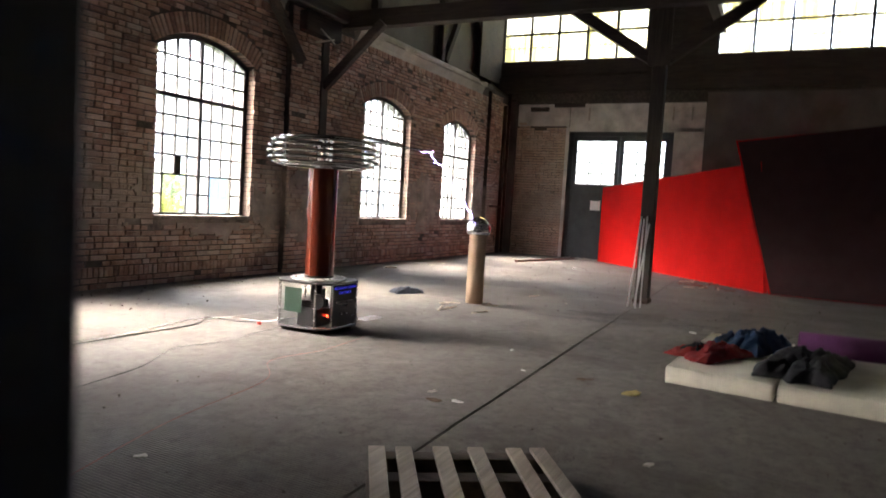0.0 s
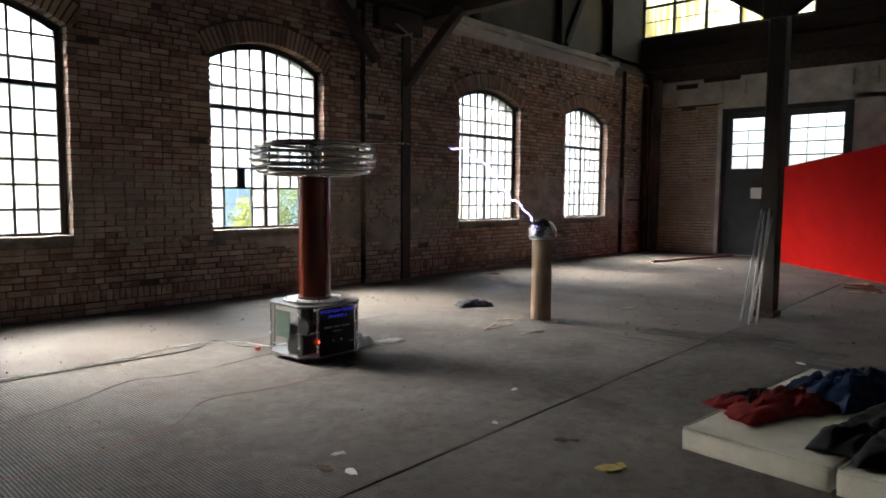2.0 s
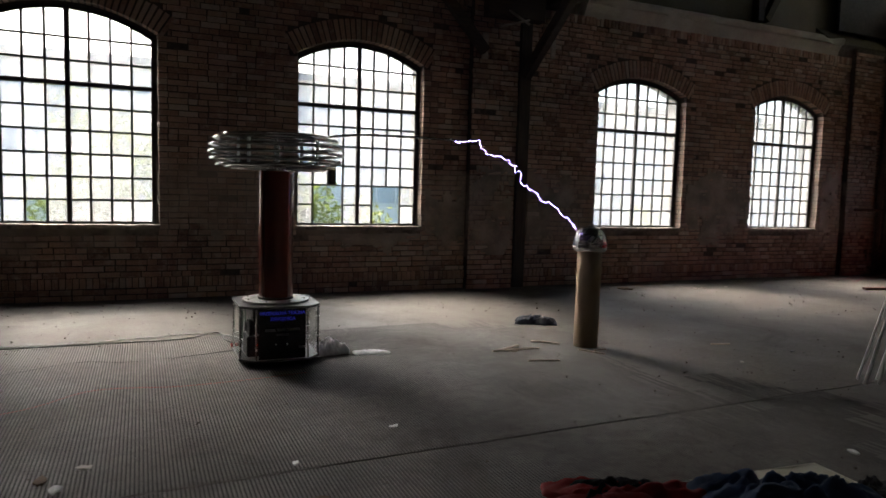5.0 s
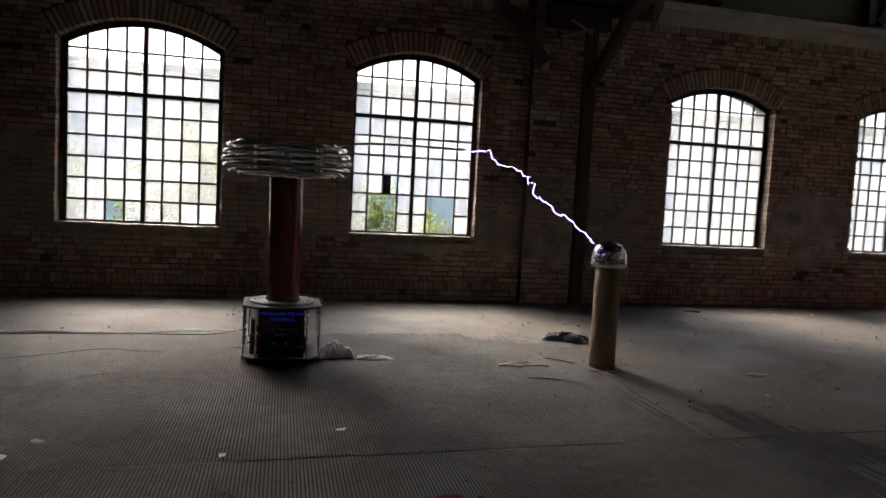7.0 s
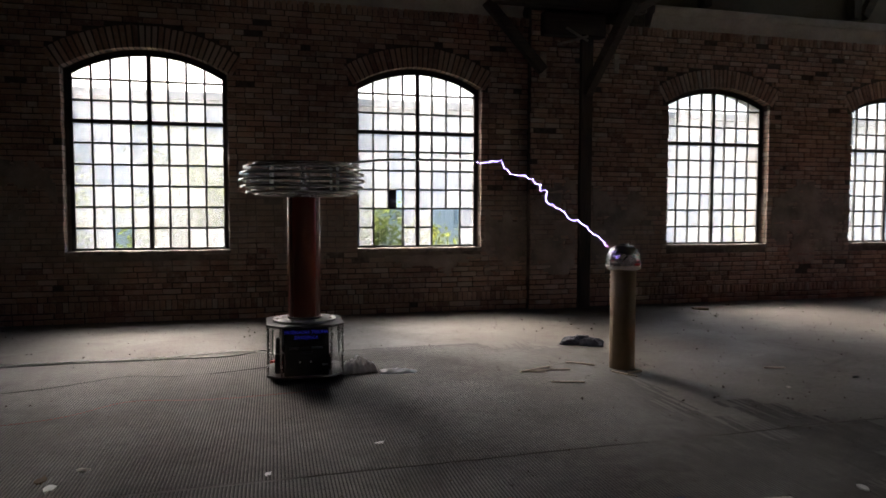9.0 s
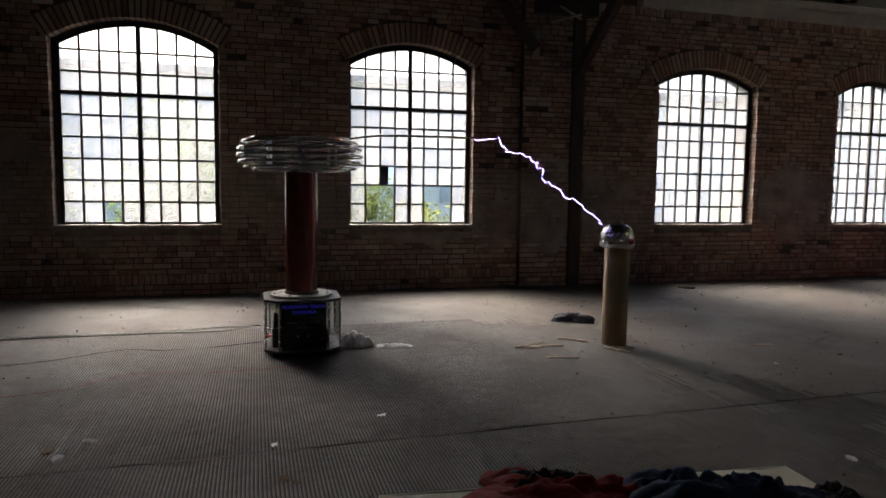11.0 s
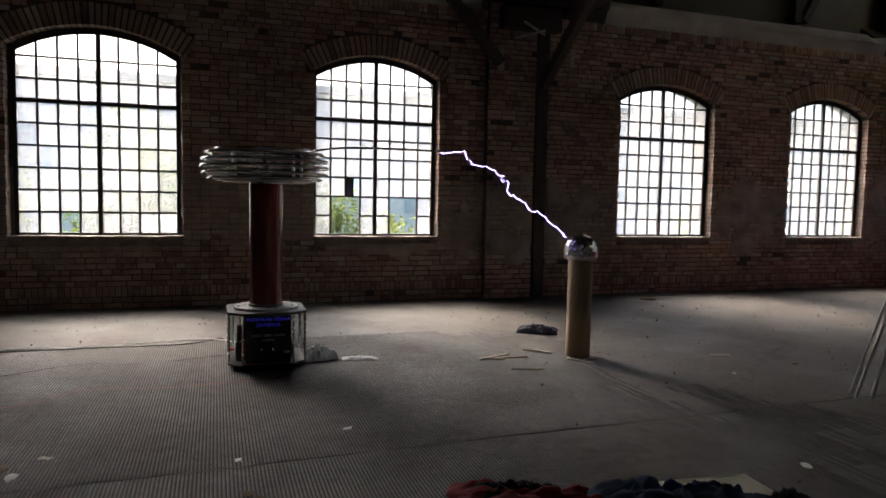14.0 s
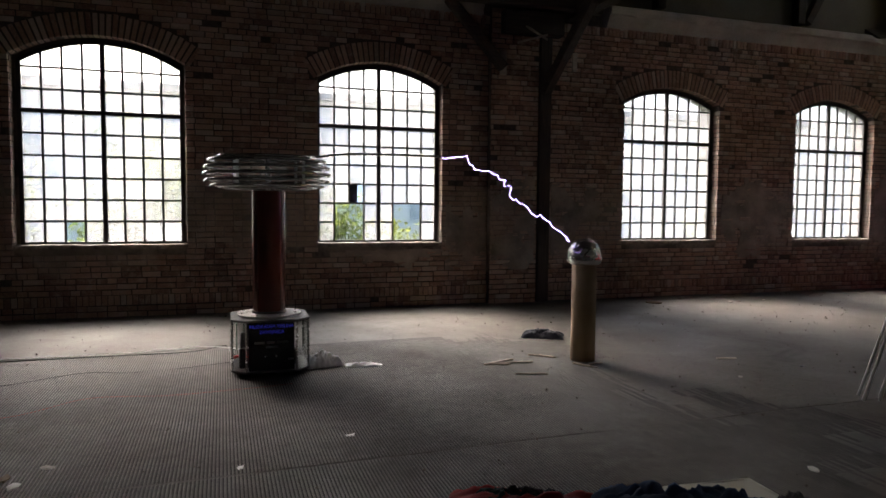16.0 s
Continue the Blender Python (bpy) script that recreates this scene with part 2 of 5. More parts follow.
WHITE = plain("white_plastic", (0.72, 0.72, 0.70), 0.4, 0.0, 0.08, 6)
PAPER = plain("white_paper", (0.78, 0.78, 0.76), 0.8, 0.0, 0.06, 6)


# ---- building helpers ----
def mesh(name, bm, mat, smooth=False):
    me = bpy.data.meshes.new(name)
    bm.to_mesh(me)
    bm.free()
    for mt in (mat if isinstance(mat, (list, tuple)) else [mat]):
        me.materials.append(mt)
    if smooth:
        for p in me.polygons:
            p.use_smooth = True
    return me


def part(name, bm, mat, parent=None, label="", smooth=False, m=None):
    ob = new(name, mesh(name, bm, mat, smooth))
    if m is not None:
        ob.matrix_basis = m
    if parent is not None:
        ob.parent = parent
    if label:
        ob["label"] = label
    return ob


def thing(name, at=(0, 0, 0), rz=0.0, label="", category="", group="", kind=""):
    e = new(name)
    e.empty_display_size = 0.1
    e.matrix_basis = pose(*at, 0, 0, rz)
    return tagged(e, label, category, group, kind)


def add_box(bm, a, b, m=None, idx=0):
    x0, y0, z0 = a
    x1, y1, z1 = b
    vs = [Vector(p) for p in ((x0, y0, z0), (x1, y0, z0), (x1, y1, z0), (x0, y1, z0), (x0, y0, z1), (x1, y0, z1), (x1, y1, z1), (x0, y1, z1))]
    vs = [bm.verts.new(m @ v if m is not None else v) for v in vs]
    for f in ((3, 2, 1, 0), (4, 5, 6, 7), (0, 1, 5, 4), (1, 2, 6, 5), (2, 3, 7, 6), (3, 0, 4, 7)):
        bm.faces.new([vs[i] for i in f]).material_index = idx
    return bm


def box(a, b, bevel=0.0, m=None, seg=1):
    bm = bmesh.new()
    add_box(bm, a, b, m)
    if bevel:
        bmesh.ops.bevel(bm, geom=bm.edges[:], offset=bevel, segments=seg, affect="EDGES", profile=0.5)
    return bm


def beam(p, q, w, h, bevel=0.012, up=(0, 0, 1)):
    """A squared timber from p to q."""
    p, q = Vector(p), Vector(q)
    d = q - p
    zax = d.normalized()
    xax = zax.cross(Vector(up))
    if xax.length < 1e-3:
        xax = zax.cross(Vector((0, 1, 0)))
    xax.normalize()
    yax = zax.cross(xax)
    m = Matrix.Translation(p) @ Matrix((xax, yax, zax)).transposed().to_4x4()
    return box((-w / 2, -h / 2, 0), (w / 2, h / 2, d.length), bevel, m)


def add_prism(bm, pts, d):
    """A flat outline pulled along d."""
    a = [bm.verts.new(p) for p in pts]
    b = [bm.verts.new(Vector(p) + Vector(d)) for p in pts]
    bm.faces.new(a)
    bm.faces.new(b[::-1])
    for i in range(len(a)):
        j = (i + 1) % len(a)
        bm.faces.new((a[j], a[i], b[i], b[j]))
    return bm


def lathe(profile, n=32):
    bm = bmesh.new()
    rings = []
    for r, z in profile:
        rings.append([bm.verts.new((r * math.cos(2 * math.pi * i / n), r * math.sin(2 * math.pi * i / n), z)) for i in range(n)])
    for a, b in zip(rings, rings[1:]):
        for i in range(n):
            j = (i + 1) % n
            bm.faces.new((a[i], a[j], b[j], b[i]))
    if profile[0][0] > 1e-4:
        bm.faces.new(rings[0][::-1])
    if profile[-1][0] > 1e-4:
        bm.faces.new(rings[-1])
    bmesh.ops.remove_doubles(bm, verts=bm.verts[:], dist=1e-5)
    return bm


def add_tube(bm, pts, r, n=8, closed=False):
    pts = [Vector(p) for p in pts]
    rings = []
    k = len(pts)
    nrm = None
    for i, p in enumerate(pts):
        if closed:
            d = pts[(i + 1) % k] - pts[i - 1]
        else:
            d = pts[min(i + 1, k - 1)] - pts[max(i - 1, 0)]
        d.normalize()
        if nrm is None:
            nrm = d.orthogonal().normalized()
        nrm = (nrm - d * nrm.dot(d)).normalized()
        bi = d.cross(nrm)
        rr = r[i] if isinstance(r, (list, tuple)) else r
        rings.append([bm.verts.new(p + (nrm * math.cos(2 * math.pi * j / n) + bi * math.sin(2 * math.pi * j / n)) * rr) for j in range(n)])
    pairs = list(zip(rings, rings[1:])) + ([(rings[-1], rings[0])] if closed else [])
    for a, b in pairs:
        for j in range(n):
            q = (j + 1) % n
            bm.faces.new((a[j], a[q], b[q], b[j]))
    if not closed:
        bm.faces.new(rings[0][::-1])
        bm.faces.new(rings[-1])
    return bm


def tube(pts, r, n=8, closed=False):
    return add_tube(bmesh.new(), pts, r, n, closed)


def smooth_path(pts, k=8):
    """A Catmull-Rom line through the points."""
    P = [Vector(p) for p in pts]
    P = [P[0] * 2 - P[1]] + P + [P[-1] * 2 - P[-2]]
    out = []
    for i in range(1, len(P) - 2):
        a, b, c, d = P[i - 1:i + 3]
        for s in range(k):
            t = s / k
            out.append(0.5 * (2 * b + (c - a) * t + (2 * a - 5 * b + 4 * c - d) * t * t + (3 * b - a - 3 * c + d) * t ** 3))
    return out + [P[-2]]


def crumple(bm, amount, scale, seed=0.0, keep_down=None):
    for v in bm.verts:
        o = noise.noise_vector(v.co * scale + Vector((seed, seed * 1.7, -seed)))
        v.co += o * amount
        if keep_down is not None and v.co.z < keep_down:
            v.co.z = keep_down
    return bm


# ---- sizes of the hall ----
BX = 13.3          # gate wall
# BY sits close so that the south wall throws light back
LX, BY = -6.45, -13.0
TOP = 8.4          # roof boards
LEDGE = 4.58       # top of the lower brickwork
SILL = 1.0
# springing, crown and transom of each window's head
HEADS = ((3.47, 3.78, 2.80), (3.43, 3.71, 2.77), (3.385, 3.65, 2.735), (3.36, 3.645, 2.70))
OPENINGS = [(-3.94, -1.88), (0.0, 1.91), (5.24, 7.17), (8.98, 10.88)]
SEAM = ((LX, -6.407), (BX, -5.83))   # long joint in the floor


# the brick openings are a little larger than the steel windows in them
HOLES = [(x0 - a, x1 + b) for (x0, x1), (a, b) in zip(OPENINGS, ((0.06, 0.045), (0.015, 0.035), (0.015, 0.045), (0.015, 0.04)))]
HEAD = 0.04
PIERS = ((-5.73, -4.90), (2.72, 3.55), (11.65, 12.5))


def head_of(x0, x1):
    c = (x0 + x1) / 2
    return min(zip(OPENINGS, HEADS), key=lambda o: abs((o[0][0] + o[0][1]) / 2 - c))[1]


def arch_z(x, x0, x1, lift=0.0):
    spring, crown, _ = head_of(x0, x1)
    c, half, rise = (x0 + x1) / 2, (x1 - x0) / 2, crown - spring
    R = (half * half + rise * rise) / (2 * rise)
    return crown - R + math.sqrt(max(0, (R + lift) ** 2 - (x - c) ** 2))


def hole_z(x, x0, x1):
    return arch_z(max(min(x, x1 - 0.02), x0 + 0.02), x0, x1) + HEAD


# ---- floor: two slabs with a joint between them, on a bed ----
def floor_slab(south):
    (xa, ya), (xb, yb) = SEAM
    bm = bmesh.new()
    n = 260
    line = []
    for i in range(n + 1):
        x = xa + (xb - xa) * i / n
        y = ya + (yb - ya) * i / n + 0.02 * noise.noise((x * .9, 1.0, 0)) + 0.008 * noise.noise((x * 6, 4.0, 0))
        g = max(0.004, 0.009 + 0.012 * noise.noise((x * 1.7, 9.0 if south else 2.0, 0)))
        line.append((x, y - g if south else y + g))
    if south:
        pts = [(xa, BY), (xb, BY)] + line[::-1]
    else:
        pts = line + [(xb, 0.02), (xa, 0.02)]
    add_prism(bm, [Vector((x, y, 0)) for x, y in pts], (0, 0, -0.06))
    bmesh.ops.recalc_face_normals(bm, faces=bm.faces[:])
    return bm


floor = thing("floor", label="dusty worn concrete and ribbed tile hall floor", category="floor", kind="structure")
part("slab", floor_slab(False), FLOOR, floor)
part("slab", floor_slab(True), FLOOR, floor)
part("bed", box((LX, BY, -0.3), (BX, 0.02, -0.06)), MORTAR, floor)

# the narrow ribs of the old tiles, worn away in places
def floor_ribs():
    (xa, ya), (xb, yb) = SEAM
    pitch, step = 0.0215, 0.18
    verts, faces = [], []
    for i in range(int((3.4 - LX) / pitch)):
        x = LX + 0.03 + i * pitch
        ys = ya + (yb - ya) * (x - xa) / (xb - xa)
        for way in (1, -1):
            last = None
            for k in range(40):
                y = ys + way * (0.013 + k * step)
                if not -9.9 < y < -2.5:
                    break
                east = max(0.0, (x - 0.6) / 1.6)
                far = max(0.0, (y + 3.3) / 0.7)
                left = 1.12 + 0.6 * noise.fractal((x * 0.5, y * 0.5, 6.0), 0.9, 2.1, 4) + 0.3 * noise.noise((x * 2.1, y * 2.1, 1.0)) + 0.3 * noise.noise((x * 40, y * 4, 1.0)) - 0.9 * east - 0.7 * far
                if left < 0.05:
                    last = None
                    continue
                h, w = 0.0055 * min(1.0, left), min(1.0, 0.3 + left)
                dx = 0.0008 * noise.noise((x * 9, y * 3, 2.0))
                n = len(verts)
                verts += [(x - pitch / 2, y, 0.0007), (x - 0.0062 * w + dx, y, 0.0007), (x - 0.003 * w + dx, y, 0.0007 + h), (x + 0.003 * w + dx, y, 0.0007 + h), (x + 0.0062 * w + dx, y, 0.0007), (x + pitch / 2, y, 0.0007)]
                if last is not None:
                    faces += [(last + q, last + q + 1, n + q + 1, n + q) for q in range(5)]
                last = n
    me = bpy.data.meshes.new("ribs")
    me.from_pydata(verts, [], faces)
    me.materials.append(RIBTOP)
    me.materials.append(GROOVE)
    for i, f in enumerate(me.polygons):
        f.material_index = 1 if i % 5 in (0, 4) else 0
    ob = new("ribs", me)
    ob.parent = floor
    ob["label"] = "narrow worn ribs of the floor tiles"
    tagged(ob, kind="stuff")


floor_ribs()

# ---- the window wall ----
wall_n = thing("wall_north", label="old brick wall with arched steel windows", category="wall", kind="structure")
bm = bmesh.new()
T = 0.52
edges = [LX] + [v for o in HOLES for v in o] + [BX + 0.5]
for i in range(0, len(edges), 2):
    add_box(bm, (edges[i], 0, -0.3), (edges[i + 1], T, LEDGE))
for x0, x1 in HOLES:
    add_box(bm, (x0, 0, -0.3), (x1, T, SILL - 0.03))
    n = 16
    for i in range(n):
        a, b = x0 + (x1 - x0) * i / n, x0 + (x1 - x0) * (i + 1) / n
        add_prism(bm, [Vector(p) for p in ((a, 0, hole_z(a, x0, x1)), (b, 0, hole_z(b, x0, x1)), (b, 0, LEDGE), (a, 0, LEDGE))], (0, T, 0))
bmesh.ops.recalc_face_normals(bm, faces=bm.faces[:])
part("core", bm, MORTAR, wall_n)
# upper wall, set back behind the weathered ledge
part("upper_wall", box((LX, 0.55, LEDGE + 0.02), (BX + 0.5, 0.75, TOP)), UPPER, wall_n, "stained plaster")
bm = bmesh.new()
prof = [(0.0, LEDGE - 0.02), (-0.012, LEDGE + 0.02), (-0.035, LEDGE + 0.10), (-0.08, LEDGE + 0.19), (-0.10, LEDGE + 0.22), (-0.15, LEDGE + 0.23), (-0.165, LEDGE + 0.28), (-0.16, LEDGE + 0.34), (-0.10, LEDGE + 0.37), (0.54, LEDGE + 0.42), (0.54, LEDGE)]
for xa, xb in ((LX, 2.62), (4.85, 11.2)):
    n = int((xb - xa) / 0.09)
    rows = []
    for i in range(n + 1):
        x = xa + (xb - xa) * i / n
        row = []
        for q, (y, z) in enumerate(prof):
            chip = max(0.0, noise.noise((x * 1.7, q * 0.35, xa)) - 0.12) * (0.16 if 4 < q < 9 else 0.03)
            row.append(bm.verts.new((x + 0.02 * noise.noise((q * 2.0, xa, i * 0.7)) * (i in (0, n)), y + chip, z - 0.4 * chip + 0.006 * noise.noise((x * 5, q, 0)))))
        rows.append(row)
    for r0, r1 in zip(rows, rows[1:]):
        for q in range(len(prof)):
            w_ = (q + 1) % len(prof)
            bm.faces.new((r0[q], r1[q], r1[w_], r0[w_]))
    bm.faces.new(rows[0])
    bm.faces.new(rows[-1][::-1])
bmesh.ops.recalc_face_normals(bm, faces=bm.faces[:])
part("cornice", bm, COVE, wall_n, "grey cove of crumbling plaster")
bm = bmesh.new()
prof = [(0.0, LEDGE), (0.0, LEDGE + 0.28), (0.54, LEDGE + 0.7), (0.54, LEDGE)]
for xa, xb in ((2.62, 4.75), (11.2, BX)):
    add_prism(bm, [Vector((xa, y, z)) for y, z in prof], (xb - xa, 0, 0))
bmesh.ops.recalc_face_normals(bm, faces=bm.faces[:])
part("ledge", bm, MORTAR, wall_n)
# pilaster and end pier
for p0, p1 in PIERS:
    part("pilaster", box((p0, -0.12, 0), (p1, 0.0, LEDGE + 0.2), 0.01), MORTAR, wall_n)

# bricks
COURSE, LONG, JOINT = 0.080, 0.254, 0.013


def brick_box(bm, x0, x1, z0, z1, yf, depth, rnd):
    """One brick, slightly uneven, with no back."""
    j = lambda s: (rnd.random() - 0.5) * s
    c = 0.007
    front = [(x0 + c + j(.005), yf + j(.014), z0 + c + j(.004)), (x1 - c + j(.005), yf + j(.014), z0 + c + j(.004)), (x1 - c + j(.005), yf + j(.014), z1 - c + j(.004)), (x0 + c + j(.005), yf + j(.014), z1 - c + j(.004))]
    back = [(x0, yf + 0.006, z0), (x1, yf + 0.006, z0), (x1, yf + 0.006, z1), (x0, yf + 0.006, z1)]
    deep = [(x, yf + depth, z) for x, _, z in back]
    F = [bm.verts.new(p) for p in front]
    B = [bm.verts.new(p) for p in back]
    bm.faces.new(F)
    for i in range(4):
        k = (i + 1) % 4
        bm.faces.new((F[k], F[i], B[i], B[k]))
    if depth > 0.02:
        D = [bm.verts.new(p) for p in deep]
        for i in range(4):
            k = (i + 1) % 4
            bm.faces.new((B[k], B[i], D[i], D[k]))


def blocked(z, zt):
    """The stretches of the wall's course that openings and arch rings take."""
    out = []
    for x0, x1 in HOLES:
        spring, crown, _ = head_of(x0, x1)
        if zt > SILL - 0.06 and z < crown + HEAD + 0.30:
            if zt < spring + HEAD:
                out.append((x0, x1, True))
            else:
                c, half, rise = (x0 + x1) / 2, (x1 - x0) / 2, crown - spring
                R = (half * half + rise * rise) / (2 * rise) + 0.30
                h = z - (crown + HEAD + 0.30 - R)
                if h < R:
                    w = min(math.sqrt(R * R - h * h), half + 0.10 + max(0, (z - spring) * 0.25))
                    out.append((c - w, c + w, False))
    return out


rnd = random.Random(7)
SINGLE = []
bm_wall = bmesh.new()


def lay(bm, xa, xb, z0, z1, yf, k, edge_a=False, edge_b=False, singles=True):
    """A course of stretchers and headers between xa and xb."""
    off = (0.0, 0.127, 0.064, 0.19)[k % 4]
    x = xa - (off if not edge_a else 0) - rnd.random() * 0.02
    first = True
    zc0, zc1 = z0, z1
    while x < xb - 0.02:
        ln = LONG if rnd.random() < 0.6 else LONG / 2
        if first and edge_a and k % 2:
            ln = LONG / 2
        a, b = max(x, xa), min(x + ln, xb)
        if xb - b < 0.06:
            b = xb
        dep = 0.03
        a2, b2 = a + rnd.uniform(-.003, .004), b - JOINT + rnd.uniform(-.005, .003)
        if first and edge_a:
            a2, dep = a - 0.012 * rnd.random(), 0.15
        if edge_b and b >= xb - 1e-4:
            b2, dep = b + 0.014 * rnd.random(), 0.15
        first = False
        if b2 - a2 > 0.03 and rnd.random() > 0.022:
            lift = 0.003 + rnd.random() * 0.022
            sag = 0.010 * noise.noise((a2 * 0.7, z0 * 1.9, 5.0))
            z0, z1 = zc0 + sag, zc1 + sag + rnd.uniform(-0.006, 0.003)
            if singles and dep < 0.04 and -1.82 < a2 and b2 < -0.06 and 0.92 < z0 < 3.1 and len(SINGLE) < 290:
                SINGLE.append((a2, b2, z0, z1 - JOINT, yf - lift))
            else:
                brick_box(bm, a2, b2, z0, z1 - JOINT, yf - lift, dep, rnd)
        x += ln


k, z = 0, 0.0
while z < LEDGE - 0.05:
    soldier = abs(z - 0.155) < 0.039 or abs(z - (LEDGE - 0.13)) < 0.039
    h = 0.145 if soldier else COURSE
    spans, x = [], LX
    for a, b, jamb in sorted(blocked(z, z + h)):
        spans.append((x, a, False, jamb))
        x = b
    spans.append((x, BX, False, False))
    for i, (a, b, _, jb) in enumerate(spans):
        ja = i > 0 and blocked(z, z + h)[i - 1][2]
        cuts = [(a, b, ja, jb)]
        for p0, p1 in PIERS:
            nxt = []
            for (u, v, ua, vb) in cuts:
                if u < p0 and v > p1:
                    nxt += [(u, p0, ua, False), (p1, v, False, vb)]
                else:
                    nxt.append((u, v, ua, vb))
            cuts = nxt
        for u, v, ua, vb in cuts:
            if soldier:
                x = u
                while x < v - 0.05:
                    brick_box(bm_wall, x, x + 0.066, z, z + h - 0.012, -0.010 - rnd.random() * 0.02, 0.04, rnd)
                    x += 0.078
            elif v - u > 0.05:
                lay(bm_wall, u, v, z, z + h, -0.004, k, ua, vb)
    k += 1
    z += h
# bricks of the pilaster and the end pier
for p0, p1 in PIERS:
    z, k = 0.0, 0
    while z < LEDGE + 0.1:
        lay(bm_wall, p0, p1, z, z + COURSE, -0.124, k, singles=False)
        z += COURSE
        k += 1
# arch rings
for x0, x1 in HOLES:
    spring, crown, _ = head_of(x0, x1)
    c, half, rise = (x0 + x1) / 2, (x1 - x0) / 2, crown - spring
    R = (half * half + rise * rise) / (2 * rise)
    zc = crown + HEAD - R
    amax = math.asin(half / R) + 0.035
    n = int(2 * amax * (R + 0.15) / 0.08)
    for i in range(n):
        t0 = -amax + 2 * amax * i / n + 0.006
        t1 = -amax + 2 * amax * (i + 1) / n - 0.006
        r0, r1 = R - 0.008 * rnd.random(), R + 0.285 + rnd.random() * 0.012
        yf = -0.006 - rnd.random() * 0.012
        P = [(c + r * math.sin(t), zc + r * math.cos(t)) for r, t in ((r0, t0), (r0, t1), (r1, t1), (r1, t0))]
        P = P[::-1]
        F = [bm_wall.verts.new((x, yf + (rnd.random() - .5) * .005, zz)) for x, zz in P]
        B = [bm_wall.verts.new((x, 0.15, zz)) for x, zz in P]
        bm_wall.faces.new(F[::-1])
        for q in range(4):
            w = (q + 1) % 4
            bm_wall.faces.new((F[q], F[w], B[w], B[q]))
bmesh.ops.recalc_face_normals(bm_wall, faces=bm_wall.faces[:])
tagged(part("brickwork", bm_wall, BRICK, wall_n), kind="stuff")

# remains of lime plaster that still cling to the bricks
def clings(x, z):
    n = noise.fractal((x * .55, z * .8, 3.7), .9, 2.1, 5) * .55 + noise.noise((x * 3.2, z * 3.2, 8.0)) * .2 + noise.noise((x * 9, z * 9, 2.0)) * .12
    belt = .20 - abs(z - 1.4) * .36
    return n + belt > .10


def plaster_patch(xa, xb, za, zb, yf):
    s = .042
    bm = bmesh.new()
    vs = {}

    def vert(i, k):
        if (i, k) not in vs:
            x, z = xa + i * s, za + k * s
            o = noise.noise_vector((x * 9, z * 9, 1.0))
            vs[(i, k)] = bm.verts.new((x + o.x * .018, yf - .003 * noise.noise((x * 2, z * 2, 0)), z + o.z * .018))
        return vs[(i, k)]

    for i in range(int((xb - xa) / s)):
        for k in range(int((zb - za) / s)):
            x, z = xa + (i + .5) * s, za + (k + .5) * s
            if any(p - .07 < x < q + .07 and z > SILL - .13 for p, q in HOLES):
                continue
            if any(p - .05 < x < q + .05 for p, q in PIERS + ((3.55, 3.8),)) and yf > -.1:
                continue
            if clings(x, z):
                bm.faces.new((vert(i, k), vert(i + 1, k), vert(i + 1, k + 1), vert(i, k + 1)))
    rim = [e for e in bm.edges if e.is_boundary]
    ext = bmesh.ops.extrude_edge_only(bm, edges=rim)
    for v in ext["geom"]:
        if isinstance(v, bmesh.types.BMVert):
            v.co.y = yf + .026
    return bm


tagged(part("plaster_remains", plaster_patch(LX + .1, 12.9, .34, 3.0, -.0265), PLASTER, wall_n, "grey-beige lime plaster remains"), kind="stuff")
tagged(part("plaster_remains", plaster_patch(PIERS[1][0] + .02, PIERS[1][1] - .02, .34, 3.0, -.1465), PLASTER, wall_n, "grey-beige lime plaster remains"), kind="stuff")

# crumbling render round the edge of each opening, where the old frames were set
RIM = plain("crumbling_reveal_render", (0.22, 0.19, 0.16), 0.95, 0.0, 0.6, 14, 0.008, 40)
for x0, x1 in HOLES:
    spring = head_of(x0, x1)[0]
    line = [(x0, SILL + 0.02 + (spring + HEAD - SILL - 0.04) * i / 60) for i in range(61)]
    line += [(x0 + (x1 - x0) * i / 50, hole_z(x0 + (x1 - x0) * i / 50, x0, x1)) for i in range(1, 50)]
    line += [(x1, spring + HEAD - 0.02 - (spring + HEAD - SILL - 0.04) * i / 60) for i in range(61)]
    for side, (i0, i1) in enumerate(((0, 61), (61, 110), (110, 171))):
        P, R = [], []
        for q, (x, z) in enumerate(line[i0:i1]):
            n = noise.noise((x * 7, z * 7, side + x0))
            m = noise.noise((x * 21, z * 21, side + 3.0))
            P.append(Vector((x + 0.006 * m, 0.035 + 0.02 * n, z + 0.006 * n)))
            R.append(max(0.003, (0.013 if side != 1 else 0.006) + 0.016 * n + 0.014 * m))
        bm = crumple(tube(P, R, 7), 0.012, 24.0, x0 + side)
        part("reveal_render", bm, RIM, wall_n, "crumbling pale render on the opening's edge")

# stone and mortar sills
for x0, x1 in HOLES:
    bm = box((x0 - 0.01, -0.02, SILL - 0.06), (x1 + 0.01, 0.30, SILL), 0.008)
    bmesh.ops.subdivide_edges(bm, edges=[e for e in bm.edges if e.calc_length() > 1], cuts=30)
    crumple(bm, 0.012, 7.0, x0)
    part("sill", bm, RIM, wall_n, "crumbling mortar sill")


